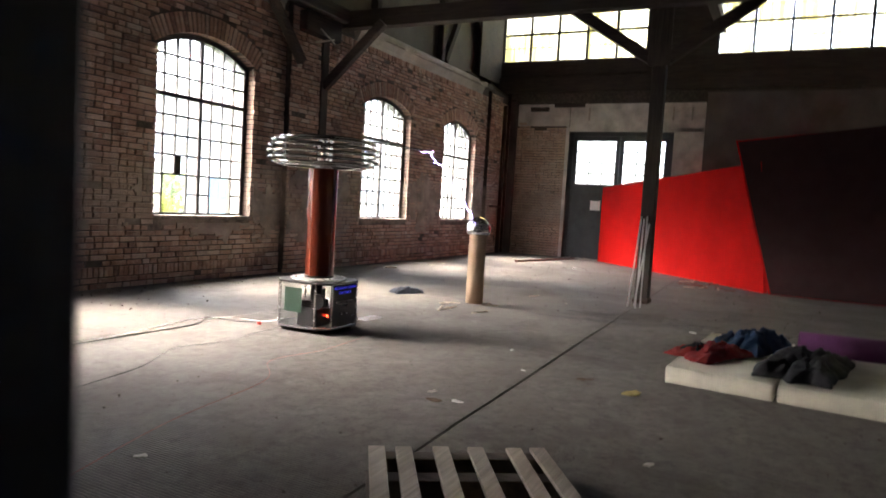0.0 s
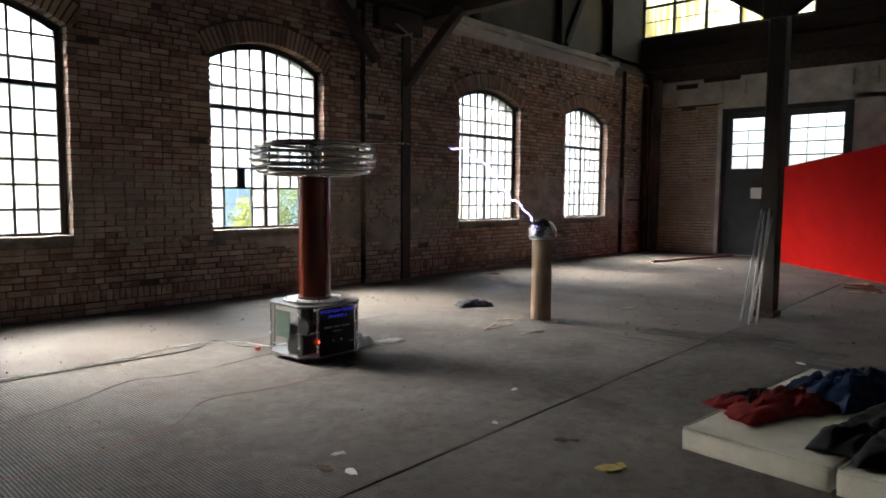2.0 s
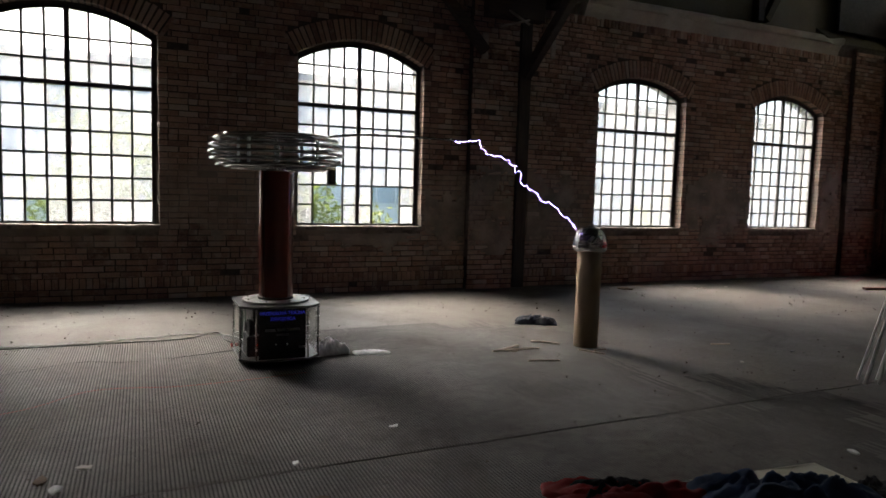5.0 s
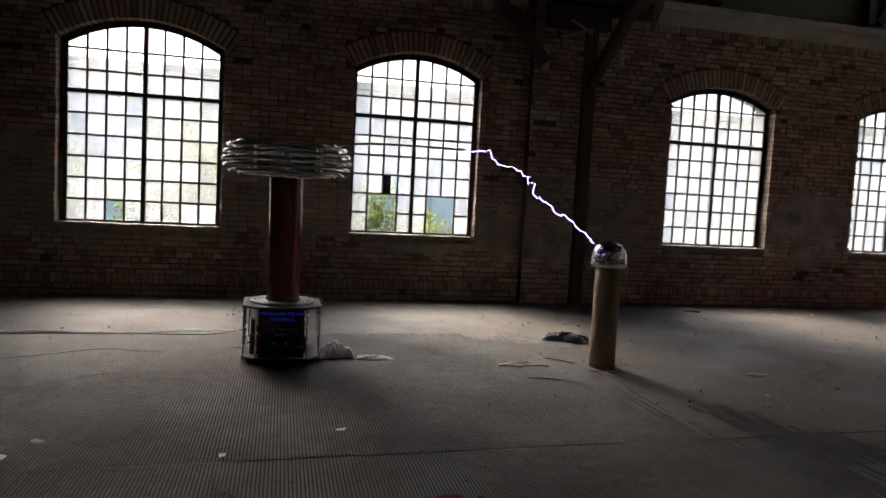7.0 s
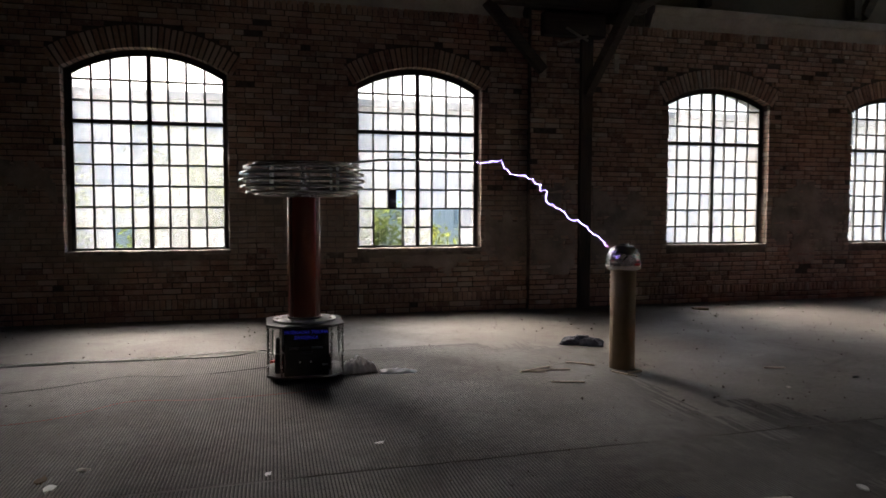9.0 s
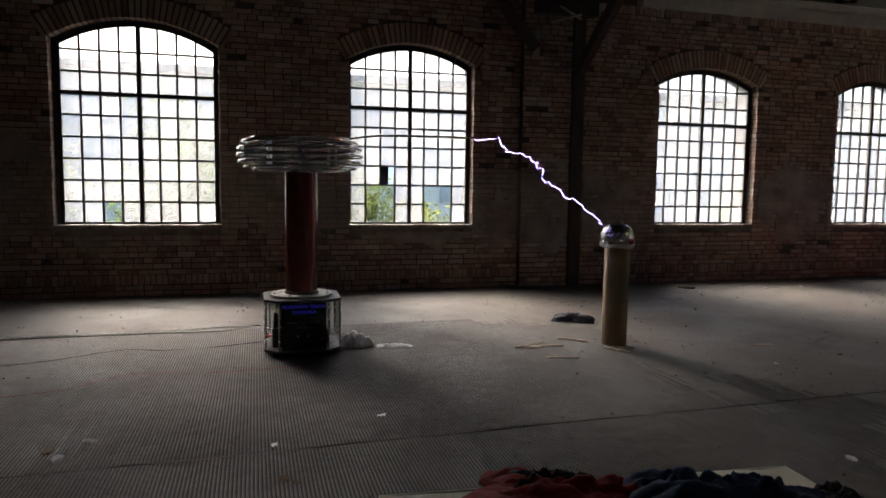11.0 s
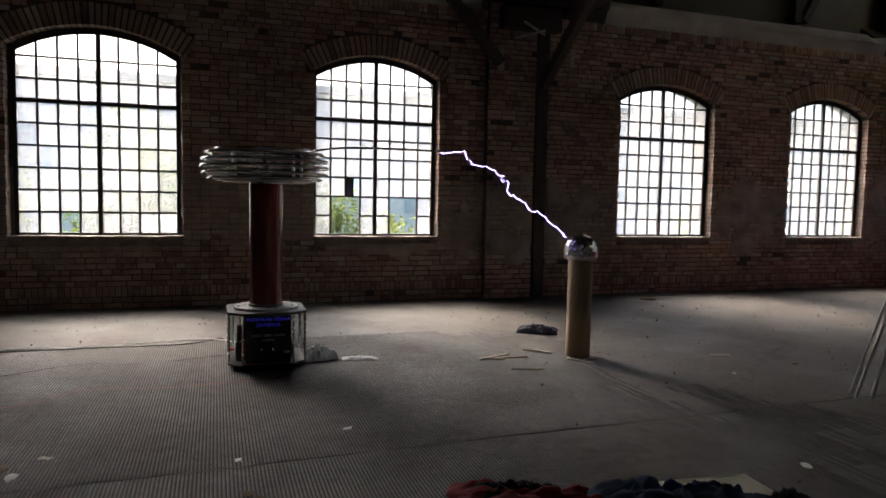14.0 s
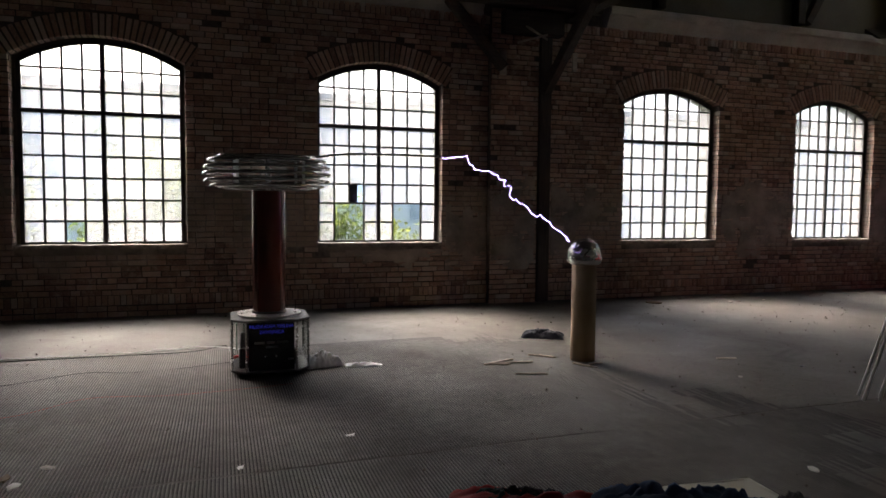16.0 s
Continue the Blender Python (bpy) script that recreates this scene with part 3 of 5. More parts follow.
# ---- windows ----
def window(name, x0, x1, missing, label, clear=(), broken=()):
    yv = 0.17
    w = thing(name, label=label, category="window", kind="structure")
    c = (x0 + x1) / 2
    cols = 8
    fx = 0.035
    xs = [x0 + fx + (x1 - x0 - 2 * fx) * i / cols for i in range(cols + 1)]
    spring, crown, trans = head_of(x0, x1)
    zs = [SILL + 0.02 + (trans - SILL - 0.02) * i / 6 for i in range(7)] + [trans + 0.29 * i for i in (1, 2)]
    # rim
    bm = bmesh.new()
    rim = [(x0 + 0.02, SILL + 0.0), (x0 + 0.02, spring - 0.01)]
    rim += [(x, arch_z(x, x0, x1) - 0.025) for x in (x0 + 0.03 + (x1 - x0 - 0.06) * i / 14 for i in range(1, 14))]
    rim += [(x1 - 0.02, spring - 0.01), (x1 - 0.02, SILL)]
    for (a, b), (p, q) in zip(rim, rim[1:]):
        t = beam((a, yv, b), (p, yv, q), 0.05, 0.045, 0, (0, 1, 0))
        me = bpy.data.meshes.new("t")
        t.to_mesh(me)
        t.free()
        bm.from_mesh(me)
        bpy.data.meshes.remove(me)
    add_box(bm, (x0 + 0.02, yv - 0.025, SILL), (x1 - 0.02, yv + 0.025, SILL + 0.035))
    part("window_frame", bm, STEEL, w)
    hx0, hx1 = HOLES[OPENINGS.index((x0, x1))]
    bm = bmesh.new()
    for i in range(24):
        a, b = x0 + 0.01 + (x1 - x0 - 0.02) * i / 24, x0 + 0.01 + (x1 - x0 - 0.02) * (i + 1) / 24
        add_prism(bm, [Vector(p) for p in ((a, yv + 0.03, arch_z(a, x0, x1) - 0.02), (b, yv + 0.03, arch_z(b, x0, x1) - 0.02), (b, yv + 0.03, arch_z(b, x0, x1) + HEAD + 0.03), (a, yv + 0.03, arch_z(a, x0, x1) + HEAD + 0.03))], (0, 0.06, 0))
    add_box(bm, (hx0 - 0.02, yv + 0.03, SILL - 0.02), (x0 + 0.025, yv + 0.09, spring + HEAD + 0.02))
    add_box(bm, (x1 - 0.025, yv + 0.03, SILL - 0.02), (hx1 + 0.02, yv + 0.09, spring + HEAD + 0.02))
    bmesh.ops.recalc_face_normals(bm, faces=bm.faces[:])
    part("packing", bm, MORTAR, w, "dark mortar packing behind the frame")
    part("mullion", box((c - 0.03, yv - 0.035, SILL), (c + 0.03, yv + 0.03, crown - 0.02), 0.006), STEEL, w)
    part("transom", box((x0 + 0.02, yv - 0.04, trans - 0.028), (x1 - 0.02, yv + 0.03, trans + 0.028), 0.006), STEEL, w)
    for i in range(1, cols):
        if i == cols // 2:
            continue
        x = xs[i]
        z0 = SILL
        if (i, 0) in clear:
            z0 = zs[2]
        part("glazing_bar", box((x - 0.014, yv - 0.018, z0), (x + 0.014, yv + 0.016, arch_z(x, x0, x1) - 0.02)), STEEL, w)
    for j, z in enumerate(zs):
        if j in (0, 6):
            continue
        gaps = []
        if j == 1:
            gaps = [(xs[i - 1], xs[i + 1]) for i, _ in clear]
        x = x0 + 0.02
        for g0, g1 in gaps + [(x1 - 0.02, None)]:
            if g0 - x > 0.05:
                part("glazing_bar", box((x, yv - 0.012, z - 0.013), (g0, yv + 0.014, z + 0.013)), STEEL, w)
            x = g1
    # panes
    shared = {}
    r = random.Random(int(x0 * 100) + 5)
    for j in range(9):
        za = zs[j]
        for i in range(cols):
            if (i, j) in missing:
                continue
            a, b = xs[i] + 0.004, xs[i + 1] - 0.004
            if j < 8:
                zb = zs[j + 1] - 0.004
                key = (round(b - a, 3), round(zb - za, 3))
                top0 = top1 = zb
                lim = min(arch_z(a, x0, x1), arch_z(b, x0, x1)) - 0.02
                if zb > lim:
                    key = None
                    top0, top1 = min(zb, arch_z(a, x0, x1) - 0.02), min(zb, arch_z(b, x0, x1) - 0.02)
            else:
                key = None
                top0, top1 = arch_z(a, x0, x1) - 0.02, arch_z(b, x0, x1) - 0.02
            if max(top0, top1) - za < 0.03:
                continue
            if key not in shared or key is None:
                bm = bmesh.new()
                h0, h1 = max(top0 - za, 0.01), max(top1 - za, 0.01)
                add_prism(bm, [Vector(p) for p in ((0, 0, 0.004), (b - a, 0, 0.004), (b - a, 0, h1), (0, 0, h0))], (0, 0.004, 0))
                bmesh.ops.recalc_face_normals(bm, faces=bm.faces[:])
                me = mesh("pane", bm, GLASS)
                shared[key] = me
            ob = new("pane", shared[key])
            ob.matrix_basis = pose(a, yv + 0.002, za, (r.random() - .5) * 1.2, 0, (r.random() - .5) * 1.2)
            ob.parent = w
            ob.visible_shadow = False
    # tinted sheets added in the empty gaps to dim bright floor spots
    for i, j in clear:
        ob = part("pane", box((xs[i - 1] + .004, yv, zs[0] + .004), (xs[i + 1] - .004, yv + .004, zs[2] - .004)), GAPTINT, w, "large tinted sheet added over missing panes")
        ob.visible_shadow = False
    for i, j in broken:
        # the dark sheet stands for the shade seen through an open gap
        dark = j > 0
        ob = part("pane", box((xs[i] + .004, yv, zs[j] + .004), (xs[i + 1] - (.10 if dark else .004), yv + .004, zs[j + 1] - .004)), DARKGAP if dark else GAPTINT, w, "dark sheet for the shade seen through a missing pane" if dark else "tinted sheet added over a missing pane")
        ob.visible_shadow = False
    return w


WL = "tall arched steel window with dusty small panes"
window("window_1", *OPENINGS[0], {(2, 0)}, WL + ", one cleaner", (), ((2, 0),))
window("window_2", *OPENINGS[1], {(1, 0), (2, 0), (1, 1), (2, 1), (5, 0), (6, 0), (5, 1), (6, 1), (2, 2)}, WL + ", two larger clean panes", ((2, 0), (6, 0)), ((2, 2),))
window("window_3", *OPENINGS[2], set(), WL)
window("window_4", *OPENINGS[3], set(), WL)

# ---- gate wall ----
wall_e = thing("wall_east", label="brick and whitewashed gable wall with a gate", category="wall", kind="structure")
GY = (-5.05, -2.02)
GZ = 3.8
bm = bmesh.new()
for a, b in (((BX, GY[1], -0.3), (BX + 0.4, 0.75, 5.0)), ((BX, BY, -0.3), (BX + 0.4, GY[0], 5.0)), ((BX, GY[0], GZ), (BX + 0.4, GY[1], 5.0))):
    add_box(bm, a, b)
part("core", bm, MORTAR, wall_e)
bm = bmesh.new()
z, k = 0.0, 0
while z < 4.3:
    y = GY[1] + 0.102
    first = True
    while y < -0.05:
        ln = LONG if rnd.random() < 0.65 else LONG / 2
        if first:
            ln, first = (LONG / 2 if k % 2 else LONG), False
        if z < 3.9 - 0.35 * noise.noise((y * 2, z * 2, 3.0)) and rnd.random() > 0.003:
            x = BX - 0.004 - rnd.random() * 0.022
            sag = 0.012 * noise.noise((y * 0.9, z * 2.0, 4.0))
            add_box(bm, (x, y + rnd.uniform(-.004, .004), z + sag), (BX + 0.01, min(y + ln - JOINT + rnd.uniform(-.004, .003), -0.01), z + sag + COURSE - JOINT))
        y += ln
    z += COURSE
    k += 1
# gate wall bricks coloured paler to make up for weak light there
tagged(part("brickwork", bm, BRICK_BRIGHT, wall_e), kind="stuff")
# whitewashed surround and lintel of the gate
bm = bmesh.new()
for a, b in (((BX - 0.03, GY[1], 0), (BX, GY[1] + 0.10, GZ + 0.14)), ((BX - 0.03, -5.85, 2.3), (BX, GY[0], GZ + 0.14)), ((BX - 0.03, -5.85, GZ + 0.0), (BX - 0.001, GY[1], 4.62)), ((BX - 0.022, -2.0, 3.96), (BX - 0.001, -0.35, 4.62))):
    t = box(a, b, 0.004)
    me = bpy.data.meshes.new("t")
    t.to_mesh(me)
    t.free()
    bm.from_mesh(me)
    bpy.data.meshes.remove(me)
part("surround", bm, WHITEWASH, wall_e, "flaking white limewash")
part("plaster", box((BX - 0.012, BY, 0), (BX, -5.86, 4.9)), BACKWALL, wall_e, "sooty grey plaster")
part("corner_pier", box((BX - 0.16, -0.34, 0), (BX, -0.14, 4.7), 0.012), BACKWALL, wall_e)
for y in (-2.6, -5.0, -5.5):
    part("bracket", box((BX - 0.09, y - 0.022, 4.12), (BX - 0.031, y + 0.022, 4.5), 0.01), COVE, wall_e, "limewashed iron bracket")
for y0, y1, z0 in ((-1.35, -0.75, 4.40), (-2.45, -1.5, 4.52)):
    part("hole", box((BX - 0.05, y0, z0), (BX - 0.024, y1, z0 + 0.13), 0.012), TIMBER_Y, wall_e, "dark timber showing through")
# timber beam and upper lights
part("beam", box((BX - 0.14, BY, 4.97), (BX + 0.3, 0.54, 5.45), 0.015), TIMBER_Y, wall_e, "dark timber beam")
part("boarding", box((BX - 0.04, BY, 5.45), (BX + 0.2, 0.54, 5.90), 0.01), TIMBER_Y, wall_e)
part("gable", box((BX, BY, 7.7), (BX + 0.2, 0.54, TOP)), BOARDS, wall_e)
part("gable_end", box((BX, 0.30, 5.9), (BX + 0.2, 0.54, 7.7)), BOARDS, wall_e)
for i, (ya, yb) in enumerate(((-4.12, 0.29), (-11.4, -6.0))):
    w = thing("window_%d" % (5 + i), label="yellowed clerestory window strip over the gate", category="window", kind="structure")
    n = round((yb - ya) / 0.9)
    for q in range(n + 1):
        y = ya + (yb - ya) * q / n
        part("mullion", box((BX + 0.01, y - 0.035, 5.9), (BX + 0.10, y + 0.035, 7.7), 0.006), TIMBER_Z, w)
    for z in (5.93, 6.77, 7.64):
        part("rail", box((BX + 0.012, ya + 0.036, z - 0.03), (BX + 0.095, yb - 0.036, z + 0.03), 0.005), TIMBER_Y, w)
    for q in range(n):
        for z in (5.96, 6.80):
            a, b = ya + (yb - ya) * q / n + 0.04, ya + (yb - ya) * (q + 1) / n - 0.04
            ob = part("pane", box((0, 0, 0), (0.004, b - a, 0.80)), YELLOWED, w, m=pose(BX + 0.05, a, z))
            ob.visible_shadow = False
            for s in (0.4,):
                part("glazing_bar", box((BX + 0.035, a - 0.003, z + s - 0.008), (BX + 0.065, b + 0.003, z + s + 0.008)), STEEL, w)
part("post", box((BX, -6.0 + 0.04, 5.9), (BX + 0.2, -4.12 - 0.04, 7.7)), BOARDS, wall_e)
part("gable_side", box((BX, BY, 5.9), (BX + 0.2, -11.44, 7.7)), BOARDS, wall_e)

# ---- the gate ----
gate = thing("door_1", label="dark painted double workshop gate with glazed upper lights", category="gate", kind="structure")
gx = BX + 0.16
bm = bmesh.new()
for a, b in (((gx - .06, GY[1] - .12, 0), (gx + .06, GY[1], GZ)), ((gx - .06, GY[0], 0), (gx + .06, GY[0] + .12, GZ)), ((gx - .06, GY[0] + .12, GZ - .12), (gx + .06, GY[1] - .12, GZ))):
    add_box(bm, a, b)
part("frame", bm, GATE, gate)
part("threshold", box((BX + .001, GY[0] + .002, -.3), (BX + .4, GY[1] - .002, .012), .004), COVE, gate, "worn concrete threshold")
mid = (GY[0] + GY[1]) / 2
for ya, yb in ((mid + 0.005, GY[1] - 0.125), (GY[0] + 0.125, mid - 0.005)):
    st = 0.105
    bm = bmesh.new()
    for a, b in (((gx - .03, ya, .012), (gx + .03, yb, 2.25)), ((gx - .03, ya, 2.25), (gx + .03, ya + st, GZ - .125)), ((gx - .03, yb - st, 2.25), (gx + .03, yb, GZ - .125)), ((gx - .03, ya + st, 3.54), (gx + .03, yb - st, GZ - .125))):
        add_box(bm, a, b)
    leaf = part("leaf", bm, GATE, gate)
    part("panel", box((gx - .045, ya + .12, .2), (gx - .031, yb - .12, 1.0), .008), GATE, leaf)
    for q in range(1, 4):
        z = 2.25 + (3.54 - 2.25) * q / 4
        part("glazing_bar", box((gx - .015, ya + st, z - .014), (gx + .015, yb - st, z + .014)), GATE, leaf)
    for q in range(1, 3):
        y = ya + st + (yb - ya - 2 * st) * q / 3
        part("glazing_bar", box((gx - .014, y - .009, 2.25), (gx + .014, y + .009, 3.54)), GATE, leaf)
    ob = part("pane", box((gx - .002, ya + st, 2.25), (gx + .002, yb - st, 3.54)), GLASS, leaf)
    ob.visible_shadow = False
tagged(part("notice", box((BX + 0.085, -3.08, 1.48), (BX + 0.09, -2.78, 1.76)), PAPER), "white paper notice fixed to the dark gate", "notice")

# ---- other walls and roof ----
# unseen south wall, made pale as a reflector to brighten the brickwork
tagged(part("wall_south", box((LX - .3, BY - .3, -.3), (BX + .4, BY, TOP)), BOUNCEWALL), "unseen pale wall added to bounce light into the hall", "wall", kind="structure")
# unseen west wall with the entrance doorway, toned dark to dim the hall's left
DOOR_Y = (-9.2, -7.25)
bm = bmesh.new()
for p, q in (((LX - .3, BY, -.3), (LX, DOOR_Y[0], TOP)), ((LX - .3, DOOR_Y[1], -.3), (LX, .75, TOP)), ((LX - .3, DOOR_Y[0], 2.6), (LX, DOOR_Y[1], TOP)), ((LX - .3, DOOR_Y[0], -.3), (LX, DOOR_Y[1], 0))):
    add_box(bm, p, q)
tagged(part("wall_west", bm, BACKWALL), "unseen dark plastered wall with an open doorway", "wall", kind="structure")
# the unseen dark lobby behind that doorway, which keeps daylight out
bm = bmesh.new()
for p, q in (((-9.6, -11.3, -.3), (-9.3, -5.2, 3.2)), ((-9.3, -11.3, -.3), (LX - .301, -11.0, 3.2)), ((-9.3, -5.5, -.3), (LX - .301, -5.2, 3.2))):
    add_box(bm, p, q)
tagged(part("wall_lobby", bm, BACKWALL), "unseen plastered walls of the dark lobby", "wall", kind="structure")
tagged(part("floor_lobby", box((-9.3, -11.0, -.3), (LX - .301, -5.5, 0)), MORTAR), "dark mortar floor of the lobby", "floor", kind="structure")
tagged(part("ceiling_lobby", box((-9.3, -11.0, 3.0), (LX - .301, -5.5, 3.2)), BOARDS), "dark boarded ceiling of the lobby", "ceiling", kind="structure")
bm = bmesh.new()
x = LX - 0.3
while x < BX + 0.4:
    add_box(bm, (x, BY - .3, TOP + rnd.random() * 0.012), (x + 0.188, 0.9, TOP + 0.06))
    x += 0.19
add_box(bm, (LX - .3, BY - .3, TOP + 0.06), (BX + 0.4, 0.9, TOP + 0.12))
tagged(part("ceiling", bm, BOARDS), "dark smoke-stained boarded roof", "ceiling", kind="structure")

# ---- roof timbers ----
frame_n = thing("timber_truss", label="dark old timber post, braces and tie beam", category="roof truss", kind="structure")
PX, PY = 4.42, -6.09
part("post", box((PX - .105, PY - .105, 0.08), (PX + .105, PY + .105, TOP), 0.014), TIMBER_Z, frame_n)
part("foot", box((PX - .135, PY - .135, 0), (PX + .135, PY + .135, 0.08), 0.02), IRON, frame_n, "iron foot plate")
part("cheek", box((PX - .15, PY - .17, 3.75), (PX - .107, PY + .17, TOP), 0.01), TIMBER_Z, frame_n)
part("tie_beam", beam((4.2, 0.5, 4.80), (4.2, BY, 4.80), 0.24, 0.32), TIMBER_Y, frame_n)
part("brace", beam((PX - .05, PY + .1, 3.85), (PX - .1, PY + 1.42, 4.72), 0.16, 0.18), TIMBER_Y, frame_n)
part("brace", beam((PX - .05, PY - .1, 3.85), (PX - .1, PY - 1.42, 4.72), 0.16, 0.18), TIMBER_Y, frame_n)
part("brace", beam((PX + .1, PY, 4.5), (PX + 1.6, PY, 6.4), 0.16, 0.18), TIMBER_X, frame_n)
part("strut", beam((PX, PY - .3, 5.0), (PX, PY - 2.4, 7.9), 0.18, 0.2), TIMBER_Y, frame_n)
part("strut", beam((PX, PY + .3, 5.0), (PX, PY + 2.4, 7.9), 0.18, 0.2), TIMBER_Y, frame_n)
part("purlin", beam((LX, PY, 6.6), (BX, PY, 6.6), 0.22, 0.26), TIMBER_X, frame_n)

wall_post = thing("wall_post", label="dark timber wall post with braces on the brick pilaster", category="post", kind="structure")
part("post", box((3.56, -.15, 0), (3.77, -0.02, 5.0), 0.012), TIMBER_Z, wall_post)
part("corbel", box((2.86, -.32, 4.30), (3.9, -0.125, 4.66), 0.02), TIMBER_X, wall_post)
part("brace", beam((3.67, -.12, 3.45), (3.85, -1.25, 4.62), 0.15, 0.16), TIMBER_Y, wall_post)
part("brace", beam((2.88, -.22, 3.75), (1.95, -.22, 4.75), 0.14, 0.15), TIMBER_X, wall_post)
part("bolster", box((2.0, -.34, 4.72), (4.6, -0.17, 4.98), 0.02), TIMBER_X, wall_post)
part("cleat", box((2.85, -.16, 3.66), (2.96, -.125, 4.06), 0.006), PALLET, wall_post, "pale wooden cleat")
part("cleat", box((4.2, -.03, 3.82), (4.29, -0.008, 4.13), 0.006), PALLET, wall_post, "pale wooden cleat")
for i, (a, b) in enumerate((((3.05, -.36, 4.13), (3.55, -.4, 4.28)), ((3.2, -.35, 4.4), (3.54, -.42, 4.2)))):
    part("splinter", beam(a, b, 0.02, 0.035, 0.003), PALLET, wall_post)

stud_n = thing("upper_framing", label="dark timber studs and struts above the brick ledge", category="framing", kind="structure")
for x in (-4.1, 0.4, 6.1, 9.3):
    part("stud", box((x, .36, 5.16), (x + .18, .545, TOP), .01), TIMBER_Z, stud_n)
for xa, xb in ((9.55, 10.7), (12.6, 11.2), (-4.0, -2.6), (-5.5, -4.2)):
    part("strut", beam((xa, .42, 5.2), (xb, .42, 7.2), 0.15, 0.16), TIMBER_X, stud_n)
part("boards", box((11.6, .30, 5.22), (BX - .01, .36, TOP), .01), BOARDS, stud_n)
part("plate", box((LX, .33, 7.3), (BX - .01, .54, 7.55), .01), TIMBER_X, stud_n)
for x in (-4.9, 8.9):
    tagged(part("tie_beam", beam((x, 0.5, 6.9), (x, BY, 6.9), 0.26, 0.3), TIMBER_Y), "dark smoke-stained timber tie beam", "beam", kind="structure")

# corner pipes
corner = thing("downpipe", label="dark iron pipes in the wall corner", category="pipe")
part("pipe", tube([(12.75, -.12, 0), (12.75, -.12, 4.5)], 0.055, 12), IRON, corner, smooth=True)
part("pipe", tube([(13.02, -.14, 0), (13.02, -.14, 4.9)], 0.04, 12), IRON, corner, smooth=True)
part("pipe", tube([(11.9, -.16, 1.42), (13.1, -.16, 1.42)], 0.03, 10), IRON, corner, smooth=True)

# near post at the entrance
entry = thing("door_post", label="dark painted steel-clad post with a hinge lug", category="post", kind="structure")
part("post", box((-6.76, -7.525, 0), (-6.392, -7.252, 2.597), 0.008), plain("navy_black_paint", (0.013, 0.013, 0.018), 0.5, 0.0, 0.3, 5), entry)
part("hinge", box((-6.392, -7.49, 1.70), (-6.35, -7.45, 1.722), 0.006), IRON, entry)


# ---- the coil ----
CX, CY = -0.955, -3.69
coil = thing("tesla_coil", (CX, CY, 0), 0, "tall copper-wound tesla coil with an aluminium ring top", "tesla coil")
S, E = 0.352, 0.228


def octo(s, e):
    return [(-e, -s), (e, -s), (s, -e), (s, e), (e, s), (-e, s), (-s, e), (-s, -e)]


def octo_plate(z0, z1, s=S, e=E, bevel=0.004):
    bm = add_prism(bmesh.new(), [Vector((x, y, z0)) for x, y in octo(s, e)], (0, 0, z1 - z0))
    bmesh.ops.recalc_face_normals(bm, faces=bm.faces[:])
    bmesh.ops.bevel(bm, geom=bm.edges[:], offset=bevel, segments=1, affect="EDGES")
    return bm


GREYPL = plain("grey_plastic_sheet", (0.085, 0.085, 0.09), 0.4, 0.0, 0.15, 6)
base = part("base_plate", octo_plate(0.045, 0.065), GREYPL, coil)
for x, y in ((-.24, -.24), (.24, -.24), (.24, .24), (-.24, .24)):
    part("caster", lathe([(0.02, 0.0), (0.03, 0.008), (0.03, 0.036), (0.02, 0.045)], 12), RUBBER, coil, m=pose(x, y, 0))
part("lid", octo_plate(0.508, 0.528), GREYPL, coil, "pale grey lid")
pts = octo(S - .012, E - .006)
for i, (x, y) in enumerate(pts):
    part("corner_rod", tube([(x, y, .066), (x, y, .507)], 0.0095, 8), ALU, coil)
    x2, y2 = pts[(i + 1) % 8]
    d = Vector((x2 - x, y2 - y, 0))
    nrm = Vector((d.y, -d.x, 0)).normalized()
    a, b = Vector((x, y, 0)) + d * .05, Vector((x, y, 0)) + d * .95
    mat, nm, lb = (PANELBLACK, "front_panel", "glossy black front panel") if i == 0 else (ACRYLIC, "side_panel", "")
    bm = add_prism(bmesh.new(), [a + Vector((0, 0, .07)), b + Vector((0, 0, .07)), b + Vector((0, 0, .505)), a + Vector((0, 0, .505))], nrm * .005)
    bmesh.ops.recalc_face_normals(bm, faces=bm.faces[:])
    ob = part(nm, bm, mat, coil, lb)
    if i == 0:
        front = ob


def text(body, size, mat, m, parent, label=""):
    cu = bpy.data.curves.new("lettering", "FONT")
    cu.body, cu.size, cu.align_x, cu.extrude = body, size, "CENTER", 0.0008
    tmp = bpy.data.objects.new("lettering", cu)
    scene.collection.objects.link(tmp)
    me = bpy.data.meshes.new_from_object(tmp.evaluated_get(bpy.context.evaluated_depsgraph_get()))
    bpy.data.objects.remove(tmp)
    me.materials.clear()
    me.materials.append(mat)
    ob = new("lettering", me)
    ob.matrix_basis = m
    ob.parent = parent
    if label:
        ob["label"] = label
    return ob


BLUE_LED = glow("blue_led_letters", (0.05, 0.06, 1.0), 0.005)
GREY_INK = plain("grey_ink", (0.2, 0.2, 0.2), 0.6)
fy = -S + 0.004
text("MUZIKALNA TESLINA", 0.040, BLUE_LED, pose(0, fy, 0.458, 90), front, "glowing blue letters")
text("ZAVOJNICA", 0.040, BLUE_LED, pose(0, fy, 0.408, 90), front, "glowing blue letters")
# a line of writing that names a person stays plain bars
x = -.15
for w_ in (.085, .07, .10):
    part("bar", box((x, fy - .001, .315), (x + w_, fy + .003, .333)), GREY_INK, front)
    x += w_ + .02
